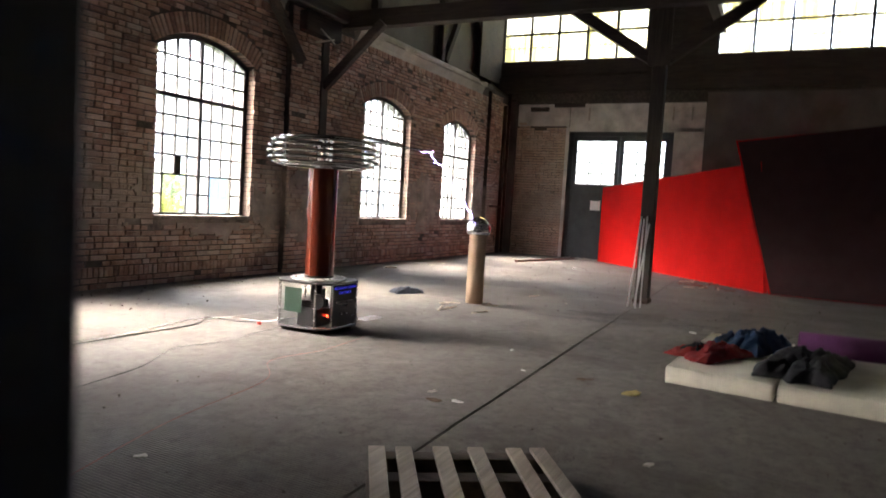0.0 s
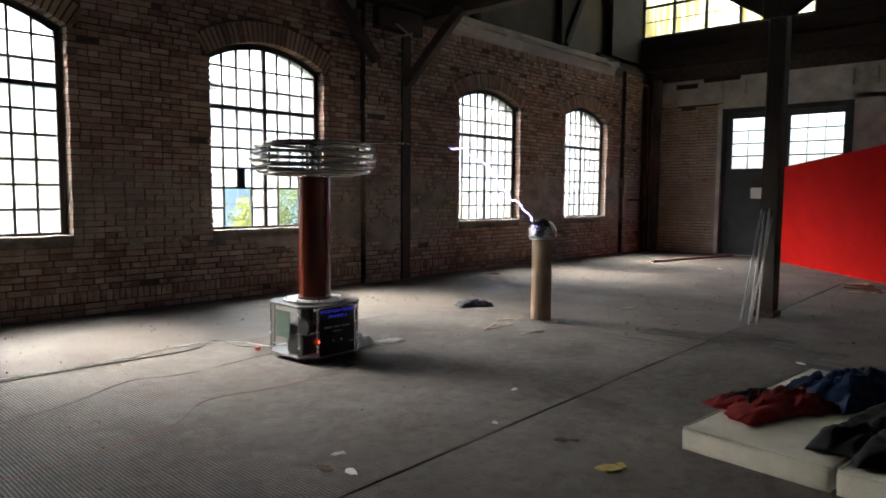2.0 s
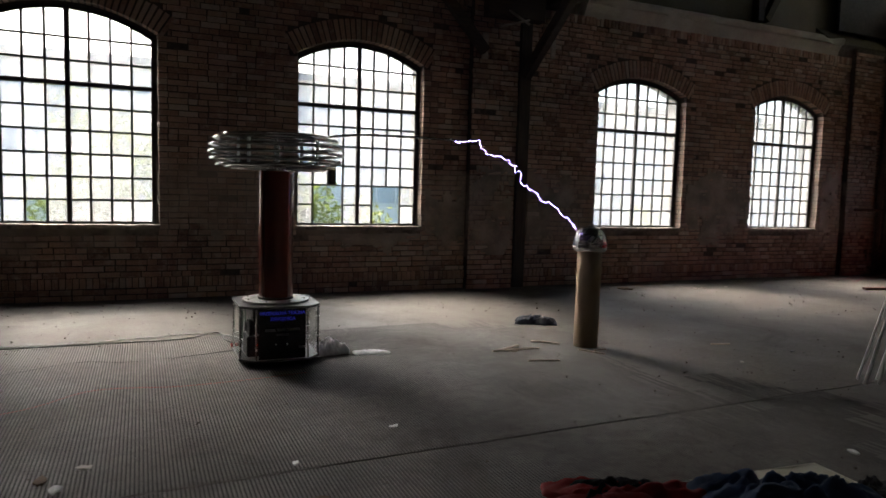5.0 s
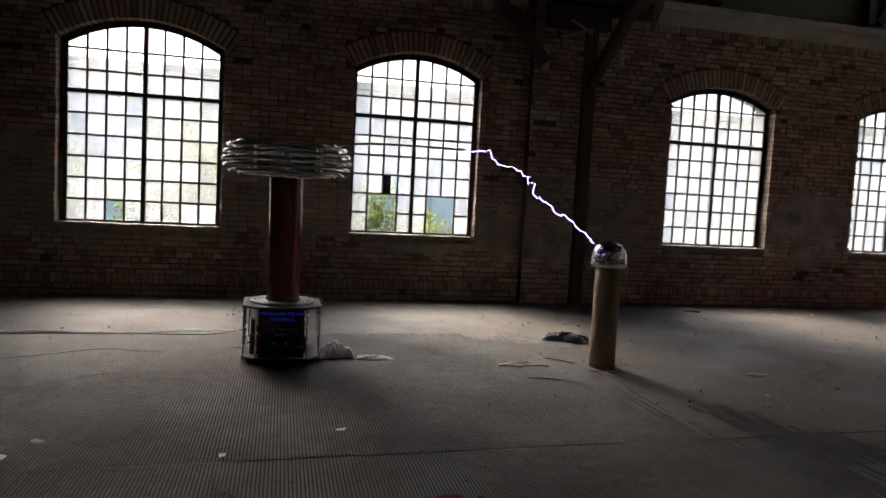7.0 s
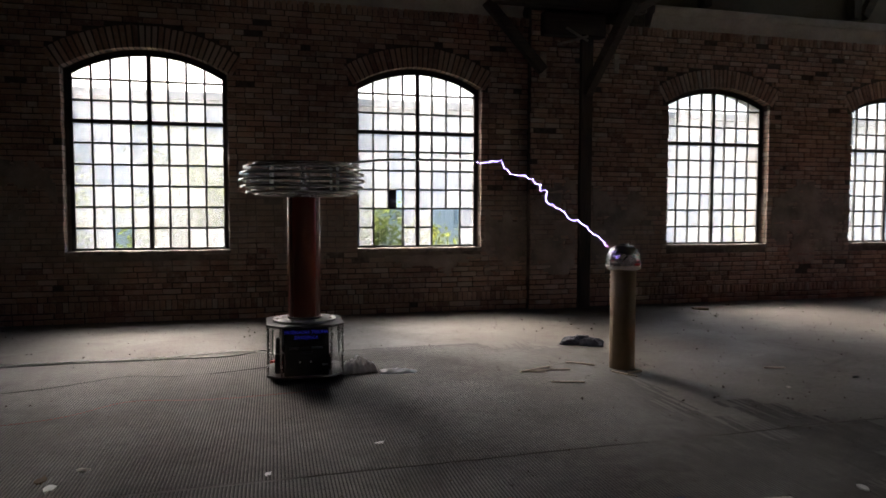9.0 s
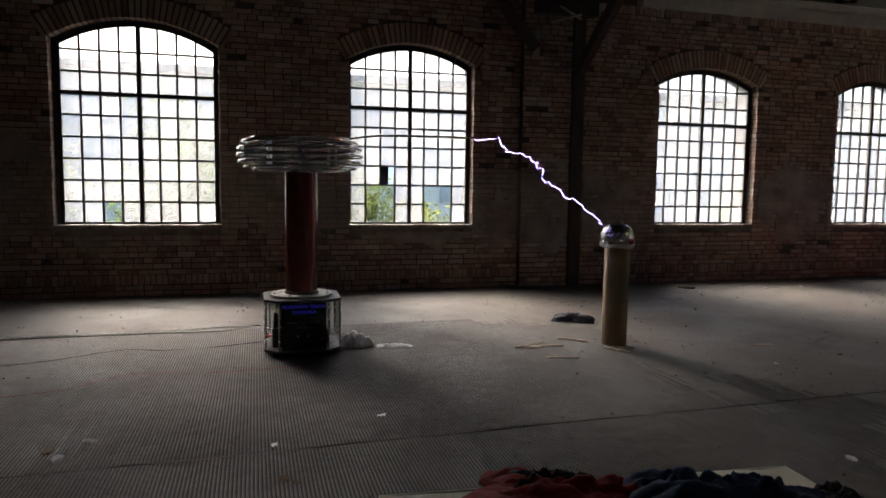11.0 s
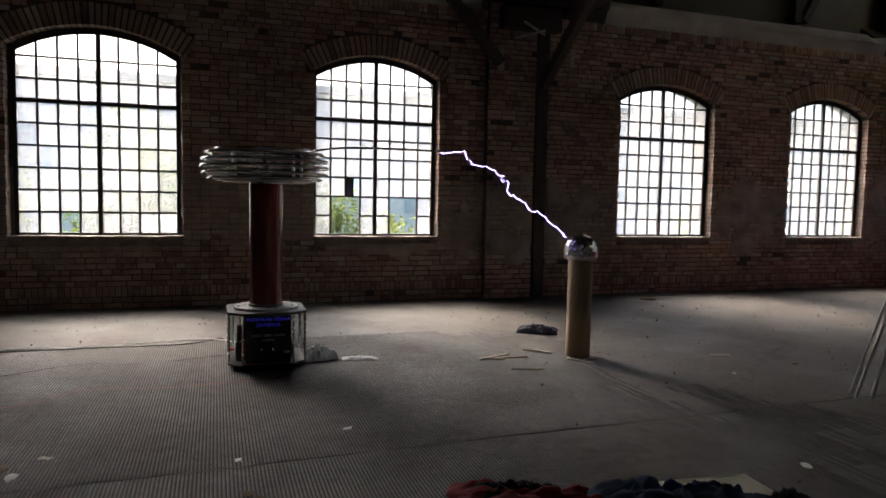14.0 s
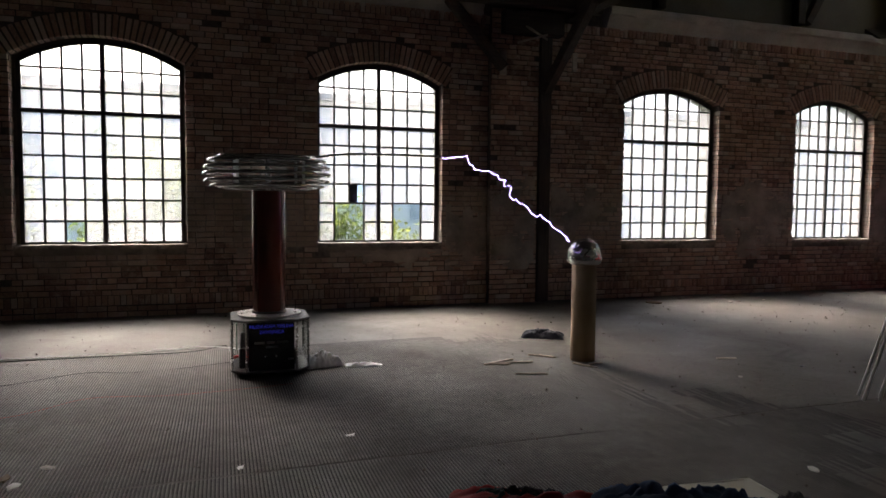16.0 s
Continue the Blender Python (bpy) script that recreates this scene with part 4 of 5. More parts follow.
part("bar", box((-.05, fy - .001, .275), (.05, fy + .003, .29)), GREY_INK, front)
part("bar", box((.14, fy - .001, .16), (.19, fy + .003, .175)), GREY_INK, front)
for x in (-.06, .04):
    part("switch", lathe([(0.008, 0), (0.008, 0.01)], 10), ALU, front, m=pose(x, fy, .20, 90))
# electronics behind the clear panels
PCB = plain("green_circuit_board", (0.02, 0.07, 0.04), 0.5)
part("power_supply", box((-.28, -.20, .067), (-.05, .05, .25), 0.01), BLACK, coil)
part("heat_sink", box((-.26, -.16, .255), (-.02, .10, .33), 0.008), STEEL, coil)
part("capacitor", lathe([(.0, 0), (.06, .003), (.06, .16), (.05, .17), (0, .17)], 20), BLACK, coil, m=pose(-.16, -.1, .33))
part("circuit_board", box((-.30, -.02, .2), (-.292, .2, .45)), PCB, coil)
part("circuit_board", box((-.05, .05, .14), (.2, .06, .40)), PCB, coil)
part("transformer", box((.04, -.14, .067), (.24, .04, .22), 0.012), STEEL, coil)
part("fan", lathe([(.03, 0), (.075, .0), (.08, .02), (.075, .04), (.03, .04)], 20), BLACK, coil, m=pose(-.27, -.2, .33, 0, 90, 0))
part("indicator", lathe([(.0, 0), (.012, 0), (.012, .008), (0, .012)], 10), glow("red_indicator_light", (1.0, 0.03, 0.01), 0.5), coil, "glowing red indicator", m=pose(-.12, -.215, .17, 90))
part("indicator", lathe([(.0, 0), (.009, 0), (.009, .008), (0, .012)], 10), glow("red_indicator_small", (1.0, 0.03, 0.01), 0.3), coil, "glowing red indicator", m=pose(.10, -.16, .2, 90))
part("wire", tube(smooth_path([(-.2, -.05, .42), (-.1, -.12, .47), (0, -.05, .49), (.08, .03, .45), (.1, .0, .25)]), 0.006, 6), BLACK, coil, smooth=True)
# primary disc and winding
DISC = plain("pale_disc", (0.6, 0.6, 0.6), 0.3, 0.0, 0.1, 5)
part("primary_disc", lathe([(0, .530), (.29, .530), (.295, .534), (.295, .546), (.29, .550), (0, .550)], 48), DISC, coil, smooth=False)
for i in range(8):
    a = i * math.pi / 4 + .3
    part("bolt", lathe([(0, .550), (.01, .550), (.01, .562), (0, .564)], 8), ALU, coil, m=pose(.262 * math.cos(a), .262 * math.sin(a), 0))


def winding_material():
    m = Mat("enamelled_copper_winding", 0.25, 0.3)
    z = m.axis(2)
    wave = m.math("SINE", m.math("MULTIPLY", z, 2 * math.pi / 0.0032))
    col = m.ramp(m.noise(3, 4, .5, (1, 1, .2)), (.3, (.11, .017, .006)), (.7, (.17, .028, .010)))
    m.color(col)
    m.b.inputs["Coat Weight"].default_value = 1.0
    m.b.inputs["Coat Roughness"].default_value = 0.12
    m.bump(m.math("ADD", wave, m.math("MULTIPLY", m.noise(200, 2), .2)), 0.0003, 0.15)
    return m.m


prof = [(.135, .550), (.1500, .553)] + [(.1503 + .0006 * (i % 2), .56 + 1.12 * i / 60) for i in range(61)] + [(.152, 1.69), (.0, 1.69)]
part("winding", lathe(prof, 48), winding_material(), coil, "red-brown enamelled copper winding", smooth=True)
part("collar", lathe([(.154, .550), (.158, .554), (.158, .568), (.154, .572)], 40), BLACK, coil)
# ring top
RINGS = [(.45, 1.995), (.53, 1.965), (.565, 1.905), (.575, 1.845), (.56, 1.785), (.51, 1.735), (.43, 1.715)]
top = part("hub", lathe([(0, 1.69), (.1, 1.69), (.1, 1.71), (.03, 1.715), (.03, 1.98), (.06, 1.985), (.06, 2.0), (0, 2.0)], 24), ALU, coil)
for r, z in RINGS:
    part("ring", tube([(r * math.cos(a), r * math.sin(a), z) for a in (2 * math.pi * i / 72 for i in range(72))], 0.0145, 10, True), CHROME, coil, smooth=True)
for i in range(4):
    a = math.pi / 4 + i * math.pi / 2
    prof2 = [(.09, 1.70)] + [(r - .014, z) for r, z in reversed(RINGS)] + [(.09, 2.01)]
    bm = add_prism(bmesh.new(), [Vector((r, -.003, z)) for r, z in prof2], (0, .006, 0))
    bmesh.ops.recalc_face_normals(bm, faces=bm.faces[:])
    part("support_plate", bm, ACRYLIC, coil, "clear plastic support plate", m=pose(0, 0, 0, 0, 0, math.degrees(a)))
for i in range(4):
    a = math.pi / 4 + i * math.pi / 2 + .02
    part("clamp", box((.40, -.012, 1.73), (.42, .012, 1.99), .004), WHITE, coil, m=pose(0, 0, 0, 0, 0, math.degrees(a)))
rodm = coil.matrix_basis.inverted()
rod_pts = [rodm @ Vector(p) for p in smooth_path([(-.62, -3.74, 1.985), (-.47, -3.77, 2.02), (-.2, -3.81, 2.05), (.25, -3.88, 2.052), (.68, -3.945, 2.045)], 5)]
part("breakout_rod", tube(rod_pts, 0.0115, 8), ALU, coil, "long aluminium rod", smooth=True)

# ---- the target on its cardboard tube ----
tb = thing("discharge_target", (2.145, -4.14, 0), 0, "foil-covered ball on a brown cardboard tube", "target stand")
part("tube", lathe([(.118, 0.0), (.125, .002), (.1252, .33), (.1245, .66), (.125, 1.0), (.115, 1.0), (.115, .95), (0, .95)], 40), CARD, tb, smooth=True)
bm = bmesh.new()
bmesh.ops.create_icosphere(bm, subdivisions=5, radius=.168)
for v in bm.verts:
    n = v.co.normalized()
    o = noise.noise(n * 5.0) * .010 + abs(noise.noise(n * 9.0 + Vector((3, 1, 2)))) * .012
    v.co = n * (.166 + o)
    if v.co.z < -.03:
        v.co.x *= 1.05
        v.co.y *= 1.05
    if v.co.z < -.08:
        v.co.z = -.08 + (v.co.z + .08) * .35
FOIL = plain("crumpled_foil", (0.75, 0.75, 0.76), 0.18, 1.0, 0.08, 20, 0.004, 30)
part("foil_ball", bm, FOIL, tb, "crumpled aluminium foil ball", smooth=True, m=pose(0, 0, 1.075))

# the spark that jumps from the rod to the ball
ARC = [(.68, -3.945, 2.045), (.83, -3.97, 2.03), (.92, -3.97, 2.04), (.95, -3.98, 1.95), (1.12, -3.99, 1.89), (1.30, -4.02, 1.84), (1.36, -4.02, 1.70), (1.40, -4.03, 1.62), (1.55, -4.05, 1.54), (1.70, -4.07, 1.46), (1.83, -4.09, 1.34), (1.92, -4.1, 1.29), (1.99, -4.11, 1.215)]
r8 = random.Random(3)
pts = []
for a, b in zip(ARC, ARC[1:]):
    a, b = Vector(a), Vector(b)
    n = max(2, int((b - a).length / .03))
    for i in range(n):
        p = a.lerp(b, i / n)
        pts.append(p + Vector((r8.uniform(-1, 1), r8.uniform(-1, 1), r8.uniform(-1, 1))) * .026)
pts.append(Vector(ARC[-1]))
spark = thing("electric_spark", (.68, -3.945, 2.045), 0, "bright violet-white electric spark between rod and ball", "spark")
inv = spark.matrix_basis.inverted()
part("channel", tube([inv @ p for p in pts], [.0016 if i % 3 else .0024 for i in range(len(pts))], 6), glow("violet_white_spark", (0.42, 0.34, 1.0), 0.9), spark)

# ---- mattresses ----
def mattress(at, rz, size, label):
    w, d, h = size
    t = thing("mattress", at, rz, label, "mattress", "mattresses on the floor")
    bm = box((0, 0, 0), (w, d, h), .03, None, 3)
    bmesh.ops.subdivide_edges(bm, edges=[e for e in bm.edges if e.calc_length() > .3], cuts=14, use_grid_fill=True)
    for v in bm.verts:
        n = noise.noise(v.co * 3.0 + Vector((at[1], 0, 0)))
        if v.co.z > h * .5:
            v.co.z += n * .012
        v.co.x += noise.noise(v.co * 4.0) * .008
        v.co.y += noise.noise(v.co * 4.0 + Vector((5, 5, 5))) * .008
        v.co.z = max(v.co.z, 0)
    part("pad", bm, FOAM, t, smooth=True)
    for z in (.012, h - .006):
        ring = [(.012, .012, z), (w - .012, .012, z), (w - .012, d - .012, z), (.012, d - .012, z)]
        dense = []
        for a, b in zip(ring, ring[1:] + ring[:1]):
            for i in range(8):
                dense.append(Vector(a).lerp(Vector(b), i / 8))
        part("piping", tube(dense, .008, 6, True), FOAM, t, smooth=True)
    return t


mattress((-.92, -8.10, 0), -4.5, (2.13, .84, .145), "cream foam mattress with a stitched edge, on the floor")
mattress((-.99, -8.955, 0), -4.5, (2.13, .84, .145), "cream foam mattress lying beside another one")


def heap(name, at, rz, size, mat, seed, label, category, lumps=26, floor_z=0.0):
    """A crumpled cloth heap: a folded sheet thrown over a low mound."""
    w, d, h = size
    bm = bmesh.new()
    nx, ny = 56, 44
    grid = []
    for j in range(ny + 1):
        row = []
        for i in range(nx + 1):
            u, v = i / nx * 2 - 1, j / ny * 2 - 1
            r = math.sqrt(u * u + v * v)
            sh = 1 + .28 * noise.noise((math.atan2(v, u) * 1.3 if r > .01 else 0, seed, .0))
            x, y = u * w / 2 * sh, v * d / 2 * sh
            e = max(0.0, 1 - max(abs(u), abs(v)) ** 2.4)
            q = Vector((u * 2.2, v * 2.2, seed))
            fold = abs(noise.noise(q * .9)) + abs(noise.noise(q * 2.1 + Vector((9, 2, 1)))) * .6 + abs(noise.noise(Vector((q.x * 3.1 + q.y * 2.2, q.y * 1.4 - q.x, seed)))) * .4 + abs(noise.noise(q * 6.5)) * .14
            z = h * min(1.15, .45 + fold * .75) * e ** .6
            x += noise.noise(q * 1.7 + Vector((4, 0, 0))) * .06 * w
            y += noise.noise(q * 1.7 + Vector((0, 4, 0))) * .06 * d
            row.append(bm.verts.new((x, y, max(z, 0.002))))
        grid.append(row)
    for j in range(ny):
        for i in range(nx):
            bm.faces.new((grid[j][i], grid[j][i + 1], grid[j + 1][i + 1], grid[j + 1][i]))
    rim = [e for e in bm.edges if e.is_boundary]
    ext = bmesh.ops.extrude_edge_only(bm, edges=rim)
    for v in [g for g in ext["geom"] if isinstance(g, bmesh.types.BMVert)]:
        v.co.z = -.001
        v.co.x *= .985
        v.co.y *= .985
    bmesh.ops.holes_fill(bm, edges=[e for e in bm.edges if e.is_boundary], sides=0)
    bmesh.ops.recalc_face_normals(bm, faces=bm.faces[:])
    return tagged(part(name, bm, mat, smooth=True, m=pose(*at, 0, 0, rz)), label, category)


CLOTH_RED = plain("red_fabric", (0.24, 0.010, 0.010), 0.85, 0.0, 0.25, 9, 0.002, 120)
CLOTH_BLUE = plain("blue_fabric", (0.02, 0.055, 0.135), 0.75, 0.0, 0.4, 7, 0.002, 120)
CLOTH_BLACK = plain("black_fabric", (0.014, 0.014, 0.017), 0.8, 0.0, 0.3, 9, 0.002, 120)
CLOTH_GREY = plain("grey_denim", (0.055, 0.065, 0.09), 0.85, 0.0, 0.6, 14, 0.002, 120)
jacket = heap("jacket", (-.02, -7.57, .147), -28, (.86, .44, .10), CLOTH_RED, 2.2, "red jacket thrown across a cream mattress", "jacket")
lining = heap("lining", (-.1, .1, .03), 10, (.4, .17, .07), CLOTH_BLACK, 7.7, "black lining turned outwards", "lining")
del lining["category"]
lining.parent = jacket
heap("sleeping_bag", (.56, -7.87, .147), -22, (.86, .5, .2), CLOTH_BLUE, 5.1, "crumpled blue sleeping bag on a mattress", "sleeping bag")
heap("coat", (-.22, -8.32, .152), -12, (1.15, .56, .17), CLOTH_BLACK, 8.4, "black coat in a heap over both mattresses", "coat")
heap("trousers", (2.3, -2.92, 0.001), -25, (.46, .26, .10), CLOTH_GREY, 3.3, "grey-blue cloth dropped on the dusty floor", "cloth")
heap("plastic_bag", (-.45, -3.66, 0.001), 10, (.31, .24, .13), plain("grey_plastic_film", (0.72, 0.72, 0.73), 0.15, 0.0, 0.25, 12), 6.6, "crumpled grey plastic bag on the floor", "plastic bag")
heap("plastic_sheet", (-.08, -3.80, 0.001), -5, (.34, .16, .03), plain("clear_film", (0.66, 0.67, 0.68), 0.2, 0.0, 0.15, 12), 1.6, "flat piece of clear plastic wrap on the floor", "plastic wrap")
heap("bag", (1.14, -7.86, .147), 10, (.27, .24, .09), CLOTH_BLACK, 4.7, "small black bag on the edge of a mattress", "bag")
# rolled mat
mat_roll = thing("rolled_mat", (0.55, -8.28, .16), -84, "purple rolled sleeping mat lying on a mattress", "rolled mat")
bm = bmesh.new()
sp = [((.045 + .072 * a / (2 * math.pi * 4)) , a) for a in (2 * math.pi * 4 * i / 120 for i in range(121))]
outer = [Vector((0, r * math.cos(a), r * math.sin(a) + .117)) for r, a in sp]
inner = [Vector((0, (r - .012) * math.cos(a), (r - .012) * math.sin(a) + .117)) for r, a in reversed(sp)]
va = [bm.verts.new(p) for p in outer]
vb = [bm.verts.new(p) for p in inner[::-1]]
vc = [bm.verts.new(p + Vector((.75, 0, 0))) for p in outer]
vd = [bm.verts.new(p + Vector((.75, 0, 0))) for p in inner[::-1]]
for i in range(120):
    bm.faces.new((va[i], va[i + 1], vc[i + 1], vc[i]))
    bm.faces.new((vb[i + 1], vb[i], vd[i], vd[i + 1]))
    bm.faces.new((va[i + 1], va[i], vb[i], vb[i + 1]))
    bm.faces.new((vc[i], vc[i + 1], vd[i + 1], vd[i]))
bm.faces.new((va[120], vb[120], vd[120], vc[120]))
bm.faces.new((vb[0], va[0], vc[0], vd[0]))
part("mat", bm, plain("purple_foam", (0.17, 0.045, 0.16), 0.9, 0.0, 0.15, 6, 0.002, 90), mat_roll, smooth=True)

# ---- pallet ----
pal = thing("pallet", (-3.58, -6.66, 0), 0, "small weathered wooden pallet with open slats", "pallet")
pal.matrix_basis = pose(-3.90, -6.83, 0, 0, 0, 34)
for k_, v0 in enumerate((-.425, -.29, -.085, .097, .287, .425)):
    bm = box((-.34, v0 - .042, .118), (.33, v0 + .042, .14), .004)
    part("slat", bm, PALLET, pal, m=pose(0, 0, rnd.random() * .003, 0, 0, rnd.uniform(-1, 1)))
# bearers and bottom boards coloured dark for the shadow under the slats
SHADEWOOD = wood("shade_dark_wood", (0.07, 0.055, 0.042), 0.9, "y", 0.4)
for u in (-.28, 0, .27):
    part("bearer", box((u - .05, -.46, .02), (u + .05, .46, .116), .004), SHADEWOOD, pal)
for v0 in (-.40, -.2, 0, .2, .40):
    part("bottom_board", box((-.33, v0 - .075, 0), (.32, v0 + .075, .018), .003), SHADEWOOD, pal)

# ---- red show walls ----
def panel(name, quad, thick, label, edge=None):
    q = [Vector(p) for p in quad]
    n = (q[1] - q[0]).cross(q[3] - q[0]).normalized()
    bm = add_prism(bmesh.new(), q, -n * thick)
    bmesh.ops.recalc_face_normals(bm, faces=bm.faces[:])
    bmesh.ops.bevel(bm, geom=bm.edges[:], offset=.004, segments=1, affect="EDGES")
    return tagged(part(name, bm, RED), label, "partition", "red partitions")


DARKFACE = plain("black_maroon_sheet", (0.028, 0.006, 0.007), 0.95, 0.0, 0.3, 2.0, 0.002, 90)
panel("partition", [(13.0, -3.22, 0), (8.06, -7.78, 0), (8.35, -7.52, 2.62), (13.0, -3.22, 2.16)], .10, "long bright red painted partition with a sloping top")
slanted = panel("partition", [(8.02, -7.87, 0), (7.9, -11.5, 0), (8.3, -11.5, 3.54), (8.5, -7.0, 3.06)], .14, "tall slanted partition, red edges round a near-black maroon face")
# near-black maroon sheet laid over the tall panel's red front
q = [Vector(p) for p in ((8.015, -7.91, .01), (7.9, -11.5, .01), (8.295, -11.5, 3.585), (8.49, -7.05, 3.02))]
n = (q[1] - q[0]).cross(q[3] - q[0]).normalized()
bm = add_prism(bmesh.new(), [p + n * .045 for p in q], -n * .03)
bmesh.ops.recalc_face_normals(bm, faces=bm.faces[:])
part("cloth_face", bm, DARKFACE, slanted, "near-black maroon sheet")

# ---- loose things on the floor ----
for i, (a, b, zt) in enumerate((((3.68, -6.02), (4.30, -6.01), 1.38), ((3.58, -6.15), (4.30, -6.05), 1.35), ((3.70, -6.20), (4.30, -6.10), 1.39), ((3.85, -6.08), (4.30, -6.14), 1.28))):
    d = Vector((b[0] - a[0], b[1] - a[1], zt)).normalized()
    tagged(part("metal_tube", tube([(*a, .012), (*b, zt)], .0125, 10), STEELROD, smooth=True), "thin galvanised tube leaning on the timber post", "tube", "tubes by the post")
tagged(part("batten", beam((9.9, -1.85, .025), (12.9, -2.55, .025), .09, .045, .004), plain("red_brown_batten", (.13, .05, .04), .8)), "long red-brown wooden batten on the floor", "batten")
BROWNLATH = plain("red_brown_lath", (.16, .05, .035), .85)
r9 = random.Random(11)
for i in range(14):
    x, y, a = 8.0 + r9.uniform(-.5, .6), -6.75 + r9.uniform(-.45, .5), r9.uniform(0, 180)
    l = r9.uniform(.2, .6)
    dx, dy = math.cos(radians(a)) * l / 2, math.sin(radians(a)) * l / 2
    tagged(part("lath", beam((x - dx, y - dy, .012 + i * .004), (x + dx, y + dy, .012 + i * .004), .035, .018, .002), BROWNLATH if i % 3 else STICK), "broken wooden lath in a small rubbish pile", "lath", "broken laths")
for i, (x, y, a, l) in enumerate(((1.25, -4.05, 20, .38), (1.42, -4.1, -8, .34), (1.22, -4.12, -30, .22), (1.36, -4.58, -20, .3), (1.79, -3.9, -40, .26), (1.84, -3.95, -55, .2), (2.02, -4.42, -62, .28), (2.16, -4.36, 10, .16), (3.6, -4.55, -30, .2))):
    dx, dy = math.cos(radians(a)) * l / 2, math.sin(radians(a)) * l / 2
    bm = beam((x - dx, y - dy, .009), (x + dx, y + dy, .012), .026, .012, .003)
    crumple(bm, .010, 11.0, i * 1.3, .001)
    tagged(part("wood_splinter", bm, STICK), "pale splinter of split wood on the floor", "splinter", "wood splinters")
# cables
for pts, r, mt, lb in (
    ([(-6.4, -2.74, .01), (-4.6, -2.7, .01), (-3.5, -2.63, .01), (-2.6, -2.66, .01), (-2.0, -2.55, .01), (-1.5, -2.52, .012), (-1.2, -2.75, .012), (-1.1, -3.1, .012), (-1.02, -3.3, .06)], .006, WHITE, "pale mains cable lying on the floor"),
    ([(-6.4, -2.92, .009), (-4.6, -2.82, .009), (-3.5, -2.72, .009), (-2.4, -2.72, .009), (-1.7, -2.72, .01), (-1.35, -2.5, .012), (-1.3, -2.9, .012), (-1.2, -3.12, .02)], .0055, BLACK, "black extension cable lying on the floor"),
    ([(-5.5, -4.3, .005), (-4, -3.9, .005), (-3.2, -3.72, .005), (-2.6, -3.4, .005), (-2.2, -3.5, .005), (-1.8, -3.46, .005), (-1.31, -3.6, .07)], .003, BLACK, "thin dark wire lying on the floor"),
    ([(-5.5, -5.4, .005), (-4, -4.9, .005), (-2.9, -4.7, .005), (-2.4, -4.32, .005), (-1.8, -4.4, .005), (-1.2, -4.36, .005), (-.8, -4.3, .005)], .0028, plain("red_wire", (.22, .05, .035), .6), "thin red wire lying on the floor")):
    tagged(part("cable", tube(smooth_path(pts, 8), r, 6), mt, smooth=True), lb, "cable")
plug = thing("plug", (-1.25, -3.16, 0), 35, "red mains plug on the floor", "plug")
part("body", box((-.03, -.022, .0), (.035, .022, .04), .008), plain("red_plastic", (.4, .03, .02), .4), plug)
# small rubbish
r5 = random.Random(21)


def flake(at, s, rz, mat, label, category, seed):
    bm = bmesh.new()
    n = 9
    vs = []
    for i in range(n):
        a = 2 * math.pi * i / n
        q = s * (.6 + .5 * r5.random())
        vs.append(bm.verts.new((q * math.cos(a), q * .6 * math.sin(a), .004 + .02 * r5.random() * s / .1)))
    lo = [bm.verts.new((v.co.x * .95, v.co.y * .95, 0)) for v in vs]
    c = bm.verts.new((0, 0, .012))
    for i in range(n):
        j = (i + 1) % n
        bm.faces.new((vs[i], vs[j], c))
        bm.faces.new((lo[j], lo[i], vs[i], vs[j])[::-1])
    bm.faces.new(lo[::-1])
    bmesh.ops.recalc_face_normals(bm, faces=bm.faces[:])
    return tagged(part("scrap", bm, mat, m=pose(*at, 0, 0, rz)), label, category, "scraps")


DRYLEAF = plain("dry_brown_leaf", (.10, .065, .035), .9)
YELLOWFOAM = plain("yellowed_foam", (.46, .36, .13), .95, 0.0, .3, 30, .004, 90)
for x, y, s, mt, lb in ((-1.28, -6.157, .055, PAPER, "small white paper scrap on the floor"), (-2.475, -6.09, .09, PAPER, "crumpled white paper scrap on the floor"), (-1.25, -6.66, .085, DRYLEAF, "dry brown leaf on the floor"), (-1.19, -6.72, .06, DRYLEAF, "dry brown leaf on the floor"), (-1.45, -7.10, .13, YELLOWFOAM, "torn yellow foam scrap on the floor"), (-1.34, -7.13, .07, YELLOWFOAM, "torn yellow foam scrap on the floor"), (-2.55, -5.95, .10, DRYLEAF, "dry leaves on the ribbed floor"), (-2.36, -5.84, .08, COVE, "grey plaster scrap on the floor"), (-.556, -5.77, .06, PAPER, "white scrap on the floor"), (1.99, -7.17, .08, PAPER, "clear plastic scrap on the floor"), (4.11, -5.02, .06, BLACK, "small black lump on the floor"), (-4.4, -5.2, .07, COVE, "grey plaster scrap on the floor"), (-2.9, -7.5, .06, COVE, "grey plaster scrap on the floor"), (3.2, -5.2, .05, COVE, "small grey scrap on the floor"), (9.6, -3.5, .12, PAPER, "white paper scrap on the floor"), (-4.9, -4.4, .11, COVE, "flat piece of fallen plaster on the floor"), (6.74, -.99, .11, COVE, "lump of fallen plaster by the wall"), (6.95, -.95, .08, COVE, "lump of fallen plaster by the wall"), (7.47, -.96, .09, COVE, "lump of fallen plaster by the wall"), (5.39, -.77, .2, DRYLEAF, "flat brown board scrap by the wall")):
    flake((x, y, .001), s * .65, r5.random() * 360, mt, lb, "scrap", x)
